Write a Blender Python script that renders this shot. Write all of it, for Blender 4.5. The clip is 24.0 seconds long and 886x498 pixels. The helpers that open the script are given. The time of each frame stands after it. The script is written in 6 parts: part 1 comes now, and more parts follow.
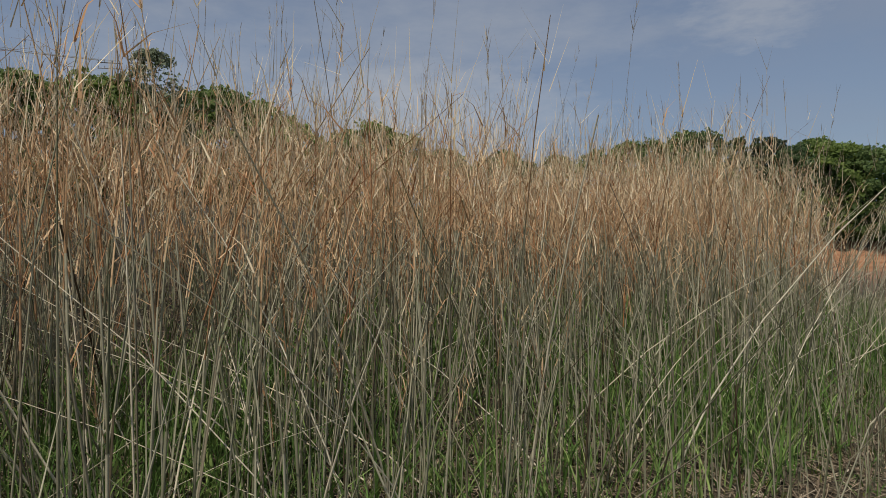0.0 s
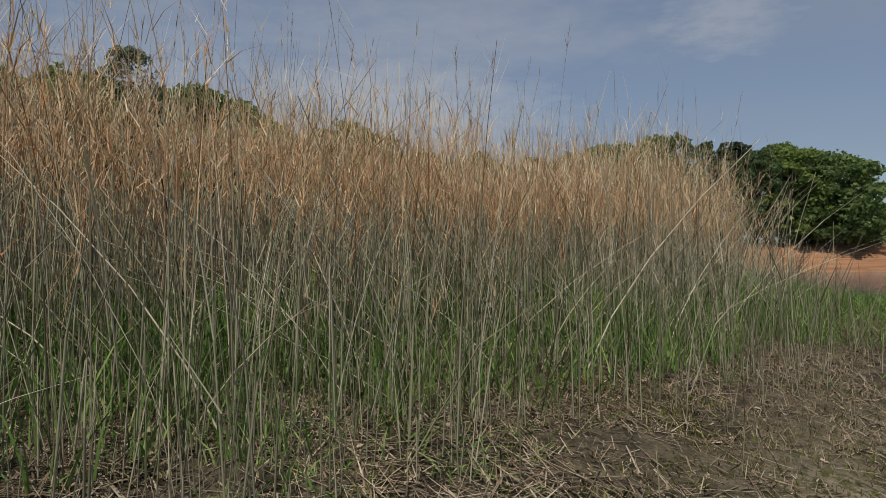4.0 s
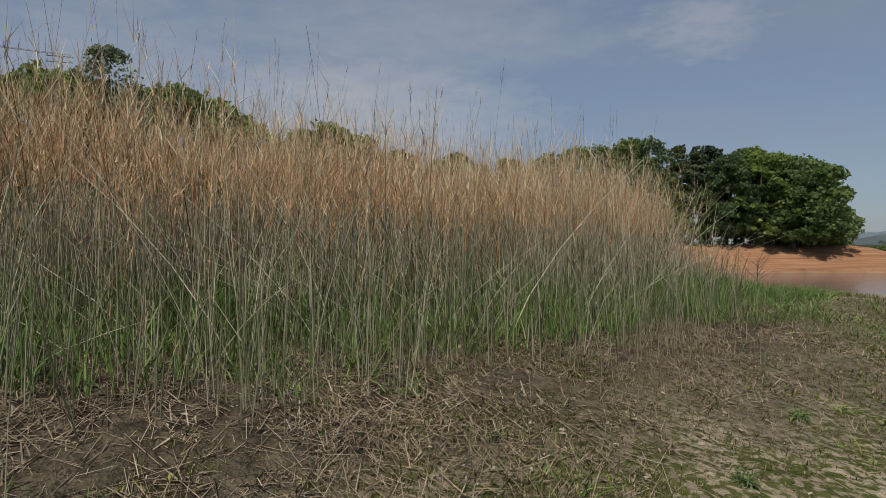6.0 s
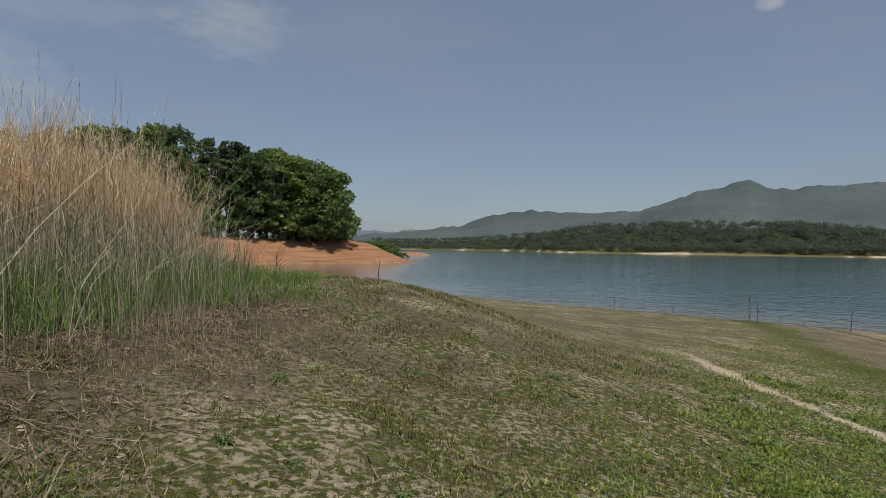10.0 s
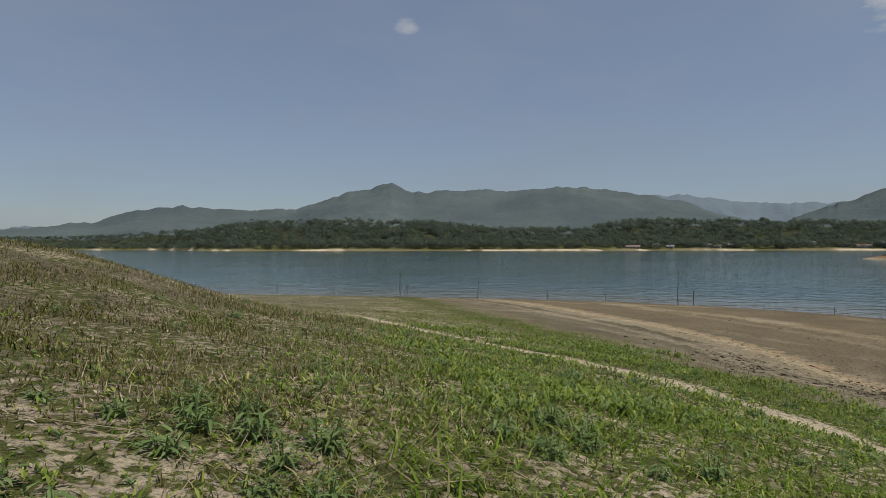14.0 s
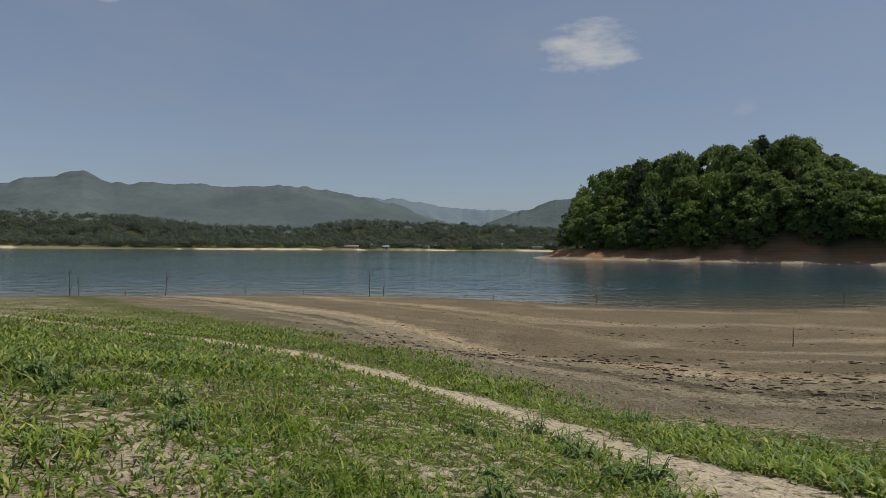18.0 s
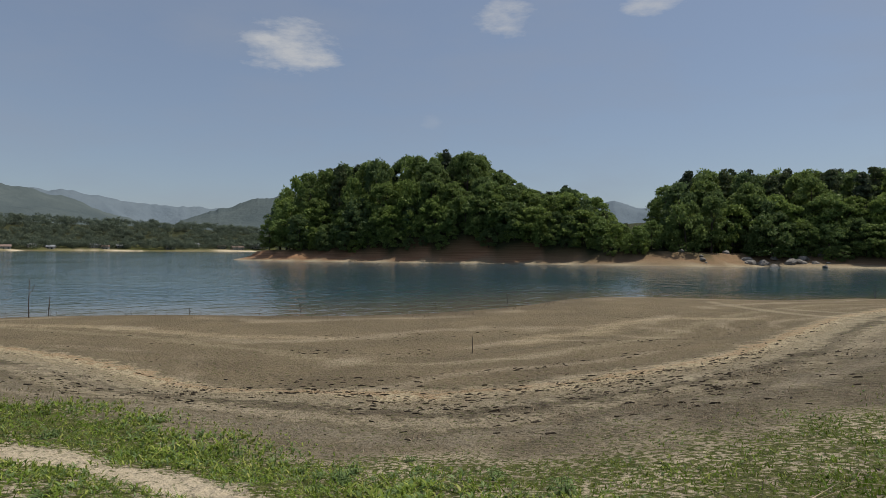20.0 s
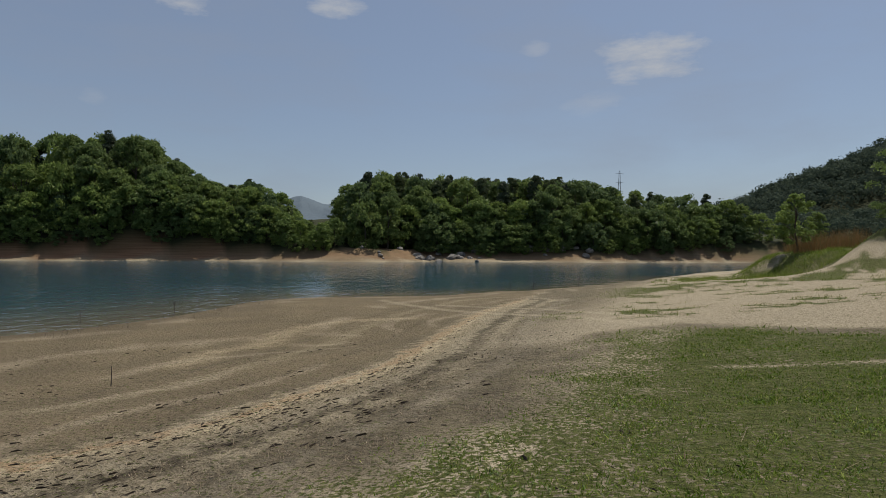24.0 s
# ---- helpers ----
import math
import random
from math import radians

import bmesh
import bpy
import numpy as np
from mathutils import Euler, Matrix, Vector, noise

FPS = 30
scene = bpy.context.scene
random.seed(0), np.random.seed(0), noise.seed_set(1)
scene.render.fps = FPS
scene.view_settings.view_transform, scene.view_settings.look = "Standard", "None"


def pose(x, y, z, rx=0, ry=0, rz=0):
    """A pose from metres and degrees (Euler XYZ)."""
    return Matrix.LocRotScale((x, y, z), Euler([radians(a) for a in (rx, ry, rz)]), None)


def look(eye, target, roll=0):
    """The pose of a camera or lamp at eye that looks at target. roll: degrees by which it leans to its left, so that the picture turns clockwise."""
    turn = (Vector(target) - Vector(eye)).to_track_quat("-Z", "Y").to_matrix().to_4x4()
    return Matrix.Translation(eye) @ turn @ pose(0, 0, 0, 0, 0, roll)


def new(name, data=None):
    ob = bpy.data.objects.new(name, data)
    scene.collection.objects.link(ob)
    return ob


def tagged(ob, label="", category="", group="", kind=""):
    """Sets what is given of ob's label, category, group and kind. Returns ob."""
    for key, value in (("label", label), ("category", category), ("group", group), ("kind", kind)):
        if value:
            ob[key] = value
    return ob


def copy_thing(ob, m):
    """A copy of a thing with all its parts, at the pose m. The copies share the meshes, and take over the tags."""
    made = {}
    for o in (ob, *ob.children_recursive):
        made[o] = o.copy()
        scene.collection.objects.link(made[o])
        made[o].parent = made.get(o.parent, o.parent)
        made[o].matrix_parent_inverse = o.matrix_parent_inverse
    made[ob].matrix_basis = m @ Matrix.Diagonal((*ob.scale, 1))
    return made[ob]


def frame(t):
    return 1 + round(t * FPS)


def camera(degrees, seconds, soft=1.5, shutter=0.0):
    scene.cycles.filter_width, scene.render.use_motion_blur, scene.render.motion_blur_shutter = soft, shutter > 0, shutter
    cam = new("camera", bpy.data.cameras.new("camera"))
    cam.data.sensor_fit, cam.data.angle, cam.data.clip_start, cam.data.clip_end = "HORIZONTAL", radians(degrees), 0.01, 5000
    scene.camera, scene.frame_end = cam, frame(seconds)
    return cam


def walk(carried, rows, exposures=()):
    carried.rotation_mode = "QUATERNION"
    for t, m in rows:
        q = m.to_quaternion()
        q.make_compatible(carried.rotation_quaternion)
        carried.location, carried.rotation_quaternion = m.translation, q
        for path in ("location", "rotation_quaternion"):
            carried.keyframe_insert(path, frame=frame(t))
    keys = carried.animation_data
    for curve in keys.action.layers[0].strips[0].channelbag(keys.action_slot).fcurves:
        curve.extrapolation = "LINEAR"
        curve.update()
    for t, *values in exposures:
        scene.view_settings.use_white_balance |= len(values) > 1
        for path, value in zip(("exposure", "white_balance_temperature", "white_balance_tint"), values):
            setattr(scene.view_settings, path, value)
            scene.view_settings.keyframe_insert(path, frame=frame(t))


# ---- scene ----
cam = camera(72.1, 24.0, 0.62)
PATH = [
    (0, pose(-0.050, 1.318, 3.587, 90.10, 0.33, 2.93)),
    (0.5, pose(-0.053, 1.191, 3.552, 90.16, 0.22, 2.77)),
    (1, pose(-0.036, 1.056, 3.524, 90.25, 0.23, 2.68)),
    (1.5, pose(-0.017, 0.956, 3.495, 90.20, 0.25, 2.54)),
    (2, pose(-0.010, 0.914, 3.418, 90.16, 0.12, 2.31)),
    (2.5, pose(-0.042, 0.782, 3.347, 90.19, 0.04, 2.11)),
    (4.5, pose(-0.000, 0.000, 3.249, 90.27, 0.01, 0.00)),
    (5, pose(0.076, -0.317, 3.160, 90.29, -0.09, -0.50)),
    (5.5, pose(0.132, -0.597, 3.188, 90.32, -0.09, -0.88)),
    (6, pose(0.182, -0.843, 3.240, 90.28, -0.17, -1.34)),
    (6.5, pose(0.185, -1.011, 3.295, 90.17, -0.32, -3.56)),
    (7, pose(0.188, -1.102, 3.332, 90.04, -0.45, -8.87)),
    (7.5, pose(0.215, -1.167, 3.346, 90.03, -0.59, -16.01)),
    (8, pose(0.245, -1.197, 3.341, 90.08, -0.71, -23.88)),
    (8.5, pose(0.255, -1.188, 3.331, 90.06, -0.88, -30.79)),
    (9, pose(0.259, -1.129, 3.294, 89.99, -1.00, -35.95)),
    (9.5, pose(0.299, -1.084, 3.235, 89.96, -0.92, -40.11)),
    (11.5, pose(0.515, -0.526, 2.833, 90.01, -0.38, -53.66)),
    (12, pose(0.555, -0.411, 2.760, 89.94, -0.49, -58.02)),
    (12.5, pose(0.589, -0.320, 2.687, 89.96, -0.58, -63.44)),
    (13, pose(0.612, -0.304, 2.611, 89.95, -0.42, -68.70)),
    (13.5, pose(0.636, -0.370, 2.533, 89.98, -0.16, -72.19)),
    (14, pose(0.684, -0.513, 2.445, 89.97, 0.07, -75.06)),
    (14.5, pose(0.718, -0.683, 2.366, 89.95, 0.10, -77.57)),
    (15, pose(0.718, -0.837, 2.302, 89.95, 0.01, -79.81)),
    (15.5, pose(0.689, -0.975, 2.239, 89.93, -0.04, -81.59)),
    (16, pose(0.630, -1.157, 2.187, 89.94, -0.01, -84.15)),
    (16.5, pose(0.619, -1.291, 2.149, 89.94, -0.21, -87.35)),
    (17, pose(0.593, -1.391, 2.143, 89.95, -0.25, -90.61)),
    (17.5, pose(0.562, -1.489, 2.156, 89.97, -0.17, -94.48)),
    (18, pose(0.524, -1.561, 2.199, 90.01, -0.41, -100.84)),
    (18.5, pose(0.496, -1.556, 2.274, 90.10, -0.63, -108.10)),
    (19, pose(0.472, -1.502, 2.394, 90.20, -0.71, -116.73)),
    (19.5, pose(0.503, -1.444, 2.518, 90.21, -0.58, -123.70)),
    (21.5, pose(0.820, -2.114, 2.896, 89.96, 0.03, -137.42)),
    (22, pose(0.760, -2.205, 2.944, 89.92, -0.21, -141.94)),
    (22.5, pose(0.704, -2.253, 2.971, 89.91, -0.31, -146.29)),
    (23, pose(0.679, -2.271, 2.987, 89.90, -0.42, -150.54)),
    (23.5, pose(0.650, -2.293, 3.007, 89.87, -0.37, -154.01)),
    (24, pose(0.635, -2.311, 3.000, 89.84, -0.42, -157.12)),
]
EXPO = [(0.0, 0.0), (18.0, 0.0), (19.0, 0.10), (21.5, 0.08), (23.0, 0.15), (24.0, 0.03)]
walk(cam, PATH, EXPO)

# ---- sky and sun ----
SUN_AZ, SUN_EL = radians(200), radians(64)


def tree_of(mat):
    nt = mat.node_tree
    nt.nodes.clear()
    return nt, nt.nodes, nt.links


def node(nt, kind, links=(), operation=""):
    """A node with its inputs: numbers are set, sockets are linked."""
    n = nt.nodes.new(kind)
    if operation:
        n.operation = operation
    for key, value in links:
        if isinstance(value, bpy.types.NodeSocket):
            nt.links.new(value, n.inputs[key])
        else:
            n.inputs[key].default_value = value
    return n


world = bpy.data.worlds.new("sky")
scene.world = world
world.use_nodes = True
wt, _, _ = tree_of(world)
sky = node(wt, "ShaderNodeTexSky")
sky.sky_type, sky.sun_disc = "NISHITA", False
sky.sun_elevation, sky.sun_rotation = SUN_EL, SUN_AZ
sky.altitude, sky.air_density, sky.dust_density, sky.ozone_density = 100, 1.0, 1.0, 3.0
way = node(wt, "ShaderNodeTexCoord")
# thin haze and fair-weather clouds over the whole sky
wind = node(wt, "ShaderNodeMapping", [("Vector", way.outputs["Generated"]), ("Scale", (1.6, 1.6, 5.0))])
puffs = node(wt, "ShaderNodeTexNoise", [("Vector", wind.outputs[0]), ("Scale", 2.1), ("Detail", 8.0), ("Roughness", 0.55)])
veil = node(wt, "ShaderNodeMapRange", [("Value", puffs.outputs[0]), ("From Min", 0.45), ("From Max", 0.8), ("To Min", 0.42), ("To Max", 0.7)])
wisps = node(wt, "ShaderNodeTexNoise", [("Vector", wind.outputs[0]), ("Scale", 9.0), ("Detail", 9.0), ("Roughness", 0.62)])


def cloud(az, el, wide, high, amount):
    """One cloud, seen at that bearing and height (degrees), with a frayed edge."""
    a, e = radians(az), radians(el)
    mid = Vector((math.sin(a) * math.cos(e), math.cos(a) * math.cos(e), math.sin(e)))
    off = node(wt, "ShaderNodeVectorMath", [(0, way.outputs["Generated"]), (1, mid)], "SUBTRACT")
    side = Vector((math.cos(a), -math.sin(a), 0))
    rise = side.cross(mid)
    u = node(wt, "ShaderNodeVectorMath", [(0, off.outputs[0]), (1, side / radians(wide))], "DOT_PRODUCT")
    v = node(wt, "ShaderNodeVectorMath", [(0, off.outputs[0]), (1, rise / radians(high))], "DOT_PRODUCT")
    uu = node(wt, "ShaderNodeMath", [(0, u.outputs["Value"]), (1, u.outputs["Value"])], "MULTIPLY")
    vv = node(wt, "ShaderNodeMath", [(0, v.outputs["Value"]), (1, v.outputs["Value"]), (2, uu.outputs[0])], "MULTIPLY_ADD")
    torn = 3.2 if wide < 7 else 1.5
    fray = node(wt, "ShaderNodeMath", [(0, wisps.outputs[0]), (1, -torn), (2, vv.outputs[0])], "MULTIPLY_ADD")
    return node(wt, "ShaderNodeMapRange", [("Value", fray.outputs[0]), ("From Min", 0.9 - torn / 2), ("From Max", -0.15 - torn / 2), ("To Max", amount)]).outputs[0]


CLOUDS = ((114, 18.0, 4.6, 2.4, 0.9), (134, 21.0, 2.6, 1.9, 0.75), (71.6, 20.0, 1.2, 0.8, 0.55), (176, 16.6, 5.0, 2.2, 0.75), (147, 21.5, 3.0, 1.2, 0.7),
          (165.5, 18.0, 1.4, 0.8, 0.3), (24, 19.0, 6.0, 3.0, 0.35), (-7, 12.5, 20.0, 7.0, 0.62), (-26, 15.0, 14.0, 7.0, 0.34), (-2, 20.0, 22.0, 5.0, 0.3), (171, 13.0, 3.0, 1.2, 0.2), (127, 12.0, 1.2, 0.8, 0.15))
haze = wt.nodes.new("ShaderNodeMix")
haze.data_type = "RGBA"
wt.links.new(veil.outputs[0], haze.inputs[0])
wt.links.new(sky.outputs[0], haze.inputs[6])
haze.inputs[7].default_value = (2.95, 3.35, 4.15, 1)
clouds = cloud(*CLOUDS[0])
for spec in CLOUDS[1:]:
    clouds = node(wt, "ShaderNodeMath", [(0, clouds), (1, cloud(*spec))], "MAXIMUM").outputs[0]
white = wt.nodes.new("ShaderNodeMix")
white.data_type = "RGBA"
wt.links.new(clouds, white.inputs[0])
wt.links.new(haze.outputs[2], white.inputs[6])
white.inputs[7].default_value = (5.2, 5.35, 5.6, 1)
back = node(wt, "ShaderNodeBackground", [("Color", white.outputs[2]), ("Strength", 0.086)])
out = node(wt, "ShaderNodeOutputWorld", [("Surface", back.outputs[0])])

sun = new("sun", bpy.data.lights.new("sun", "SUN"))
sun.data.energy, sun.data.angle, sun.data.color = 3.4, radians(0.6), (1.0, 0.94, 0.84)
sun.matrix_world = look((0, 0, 40), (-math.sin(SUN_AZ) * math.cos(SUN_EL), -math.cos(SUN_AZ) * math.cos(SUN_EL), 40 - math.sin(SUN_EL)))

# ---- materials ----
def surface(name, rough=0.8, spec=0.3):
    """A principled material, with its tree, its shader and a world-sized coordinate."""
    mat = bpy.data.materials.new(name)
    mat.use_nodes = True
    nt, _, _ = tree_of(mat)
    shader = node(nt, "ShaderNodeBsdfPrincipled", [("Roughness", rough), ("Specular IOR Level", spec)])
    node(nt, "ShaderNodeOutputMaterial", [("Surface", shader.outputs[0])])
    place = node(nt, "ShaderNodeNewGeometry")
    return mat, nt, shader, place


def mix(nt, factor, a, b):
    """A colour between a and b."""
    n = nt.nodes.new("ShaderNodeMix")
    n.data_type = "RGBA"
    for k, v in ((0, factor), (6, a), (7, b)):
        if isinstance(v, bpy.types.NodeSocket):
            nt.links.new(v, n.inputs[k])
        else:
            n.inputs[k].default_value = v if k == 0 else (*v[:3], 1)
    return n.outputs[2]


def grain(nt, place, scale, low=0.35, high=0.65, detail=4.0, stretch=None):
    """Noise over the place, spread between 0 and 1."""
    at = place.outputs["Position"]
    if stretch:
        at = node(nt, "ShaderNodeMapping", [("Vector", at), ("Scale", stretch)]).outputs[0]
    n = node(nt, "ShaderNodeTexNoise", [("Vector", at), ("Scale", scale), ("Detail", detail), ("Roughness", 0.6)])
    return node(nt, "ShaderNodeMapRange", [("Value", n.outputs[0]), ("From Min", low), ("From Max", high)]).outputs[0]


def relief(nt, shader, height, strength, distance):
    b = node(nt, "ShaderNodeBump", [("Height", height), ("Strength", strength), ("Distance", distance)])
    nt.links.new(b.outputs[0], shader.inputs["Normal"])


def blade_material(name, colours, rough=0.6, through_light=0.25, each=0.0):
    """Leaves and stalks: each island takes its own shade between the colours; light comes partly through; each: how far one plant differs from the next."""
    mat, nt, shader, place = surface(name, rough, 0.1)
    pick = place.outputs["Random Per Island"]
    col = mix(nt, pick, colours[0], colours[1])
    if len(colours) > 2:
        far = node(nt, "ShaderNodeMapRange", [("Value", pick), ("From Min", 0.7), ("From Max", 1.0)]).outputs[0]
        col = mix(nt, far, col, colours[2])
    spots = grain(nt, place, 3.0, 0.3, 0.7)
    dim = node(nt, "ShaderNodeMapRange", [("Value", spots), ("To Min", 0.78), ("To Max", 1.15)]).outputs[0]
    if each:
        own = node(nt, "ShaderNodeObjectInfo").outputs["Random"]
        lean = mix(nt, own, (1 - each, 1 - each * 0.8, 1 - each * 0.3), (1 + each * 1.1, 1 + each, 1 - each * 0.2))
        col = node(nt, "ShaderNodeVectorMath", [(0, col), (1, lean)], "MULTIPLY").outputs[0]
    tint = node(nt, "ShaderNodeVectorMath", [(0, col), (1, dim)], "MULTIPLY")
    nt.links.new(tint.outputs[0], shader.inputs["Base Color"])
    if through_light:
        glow = node(nt, "ShaderNodeBsdfTranslucent", [("Color", tint.outputs[0])])
        both = node(nt, "ShaderNodeMixShader", [(0, through_light), (1, shader.outputs[0]), (2, glow.outputs[0])])
        exit_node = [n for n in nt.nodes if n.bl_idname == "ShaderNodeOutputMaterial"][0]
        nt.links.new(both.outputs[0], exit_node.inputs[0])
    return mat


def plain_material(name, dark, light, scale=4.0, rough=0.85, bump=0.3, deep=0.02, stretch=None):
    """Two tones over the place and a rough relief."""
    mat, nt, shader, place = surface(name, rough)
    a = grain(nt, place, scale, stretch=stretch)
    b = grain(nt, place, scale * 7, 0.3, 0.7, stretch=stretch)
    c = mix(nt, a, dark, light)
    c = mix(nt, node(nt, "ShaderNodeMath", [(0, b), (1, 0.35)], "MULTIPLY").outputs[0], c, dark)
    nt.links.new(c, shader.inputs["Base Color"])
    relief(nt, shader, b, bump, deep)
    return mat


REED = blade_material("dry reed", ((0.40, 0.20, 0.09), (0.96, 0.74, 0.45), (0.46, 0.20, 0.085)), 0.6, 0.14)
# grey stem colour, with shade from low in the bed toned into it
REED_LOW = blade_material("weathered reed stem toned for shade", ((0.15, 0.155, 0.085), (0.60, 0.55, 0.39), (0.08, 0.055, 0.03)), 0.7, 0.0)
PALE_STALK = blade_material("bleached stalk", ((0.62, 0.54, 0.38), (0.80, 0.72, 0.54)), 0.6, 0.1)
TIP = blade_material("pale reed tip", ((0.68, 0.53, 0.32), (0.93, 0.79, 0.55)), 0.7, 0.2)
PLUME = blade_material("reed plume stalk", ((0.16, 0.12, 0.08), (0.66, 0.55, 0.38)), 0.7, 0.15)
SHOOT = blade_material("green reed shoot", ((0.08, 0.15, 0.035), (0.17, 0.27, 0.07), (0.33, 0.41, 0.14)), 0.5, 0.2)
GRASS = blade_material("short grass", ((0.095, 0.165, 0.015), (0.18, 0.265, 0.03), (0.34, 0.36, 0.09)), 0.55, 0.25)
CHAFF = blade_material("brown leaf litter", ((0.08, 0.055, 0.038), (0.34, 0.265, 0.175), (0.46, 0.39, 0.29)), 0.85, 0.05)
# low-contrast grey-green: haze before the hill is put into the leaf colour
HAZED_HILL_LEAF = blade_material("haze-greyed hill wood leaf", ((0.062, 0.086, 0.06), (0.088, 0.114, 0.078), (0.10, 0.128, 0.088)), 1.0, 0.35)
RUSSET = blade_material("russet dry grass", ((0.26, 0.15, 0.06), (0.38, 0.24, 0.11), (0.16, 0.17, 0.06)), 0.7, 0.2)
HERB = blade_material("small herb leaf", ((0.13, 0.195, 0.03), (0.26, 0.325, 0.055), (0.40, 0.40, 0.12)), 0.5, 0.25)
MOSS = blade_material("low brown and olive stubble", ((0.05, 0.054, 0.015), (0.225, 0.235, 0.065), (0.15, 0.10, 0.055)), 0.8, 0.1)
DRY_GRASS = blade_material("half-dry grass", ((0.17, 0.17, 0.06), (0.27, 0.24, 0.11), (0.42, 0.36, 0.22)), 0.65, 0.2)
WEED = blade_material("weed leaf", ((0.13, 0.195, 0.065), (0.21, 0.29, 0.105), (0.33, 0.41, 0.18)), 0.45, 0.3)
STRAW = blade_material("dead straw", ((0.27, 0.205, 0.13), (0.55, 0.45, 0.31), (0.17, 0.11, 0.075)), 0.8, 0.05)
LEAF = blade_material("broad leaf crown", ((0.115, 0.165, 0.058), (0.185, 0.245, 0.085), (0.24, 0.30, 0.115)), 0.5, 0.46, 0.3)
LEAF_LIGHT = blade_material("pale leaf crown", ((0.14, 0.20, 0.06), (0.225, 0.30, 0.095), (0.29, 0.36, 0.125)), 0.5, 0.45, 0.22)
LEAF_WILLOW = blade_material("grey willow leaf", ((0.14, 0.165, 0.10), (0.22, 0.25, 0.16)), 0.5, 0.3)
NEEDLE = blade_material("pine needles", ((0.065, 0.09, 0.048), (0.10, 0.125, 0.066), (0.12, 0.13, 0.08)), 0.6, 0.3, 0.25)
BARK = plain_material("bark", (0.05, 0.04, 0.03), (0.14, 0.11, 0.085), 6.0, 0.9, 0.5, 0.03, (1, 1, 0.2))
DEADWOOD = plain_material("dead wood", (0.07, 0.055, 0.045), (0.17, 0.14, 0.11), 14.0, 0.9, 0.4, 0.01)
ROCK = plain_material("granite", (0.16, 0.145, 0.13), (0.38, 0.35, 0.31), 1.2, 0.9, 0.6, 0.15)
LITTER = blade_material("dry leaf", ((0.35, 0.26, 0.16), (0.62, 0.55, 0.45), (0.24, 0.13, 0.07)), 0.8, 0.1)
CLOD = plain_material("dark drift debris", (0.022, 0.017, 0.012), (0.085, 0.064, 0.043), 20.0, 0.95, 0.6, 0.01)
STEEL = plain_material("galvanised steel", (0.22, 0.23, 0.24), (0.34, 0.35, 0.36), 2.0, 0.5, 0.1, 0.01)
CONCRETE = plain_material("concrete pole", (0.28, 0.27, 0.25), (0.42, 0.41, 0.38), 5.0, 0.8, 0.2, 0.01)
PLASTER = plain_material("house wall", (0.22, 0.215, 0.20), (0.36, 0.35, 0.33), 0.6, 0.8, 0.1, 0.02)
ROOF = plain_material("house roof", (0.16, 0.11, 0.09), (0.30, 0.22, 0.18), 0.8, 0.7, 0.2, 0.05)
PALE_ROOF = plain_material("pale sheet roof", (0.24, 0.255, 0.27), (0.40, 0.41, 0.42), 0.6, 0.6, 0.1, 0.05)
WINDOW = plain_material("dark window glass", (0.02, 0.025, 0.03), (0.04, 0.05, 0.06), 0.5, 0.15, 0.0, 0.01)


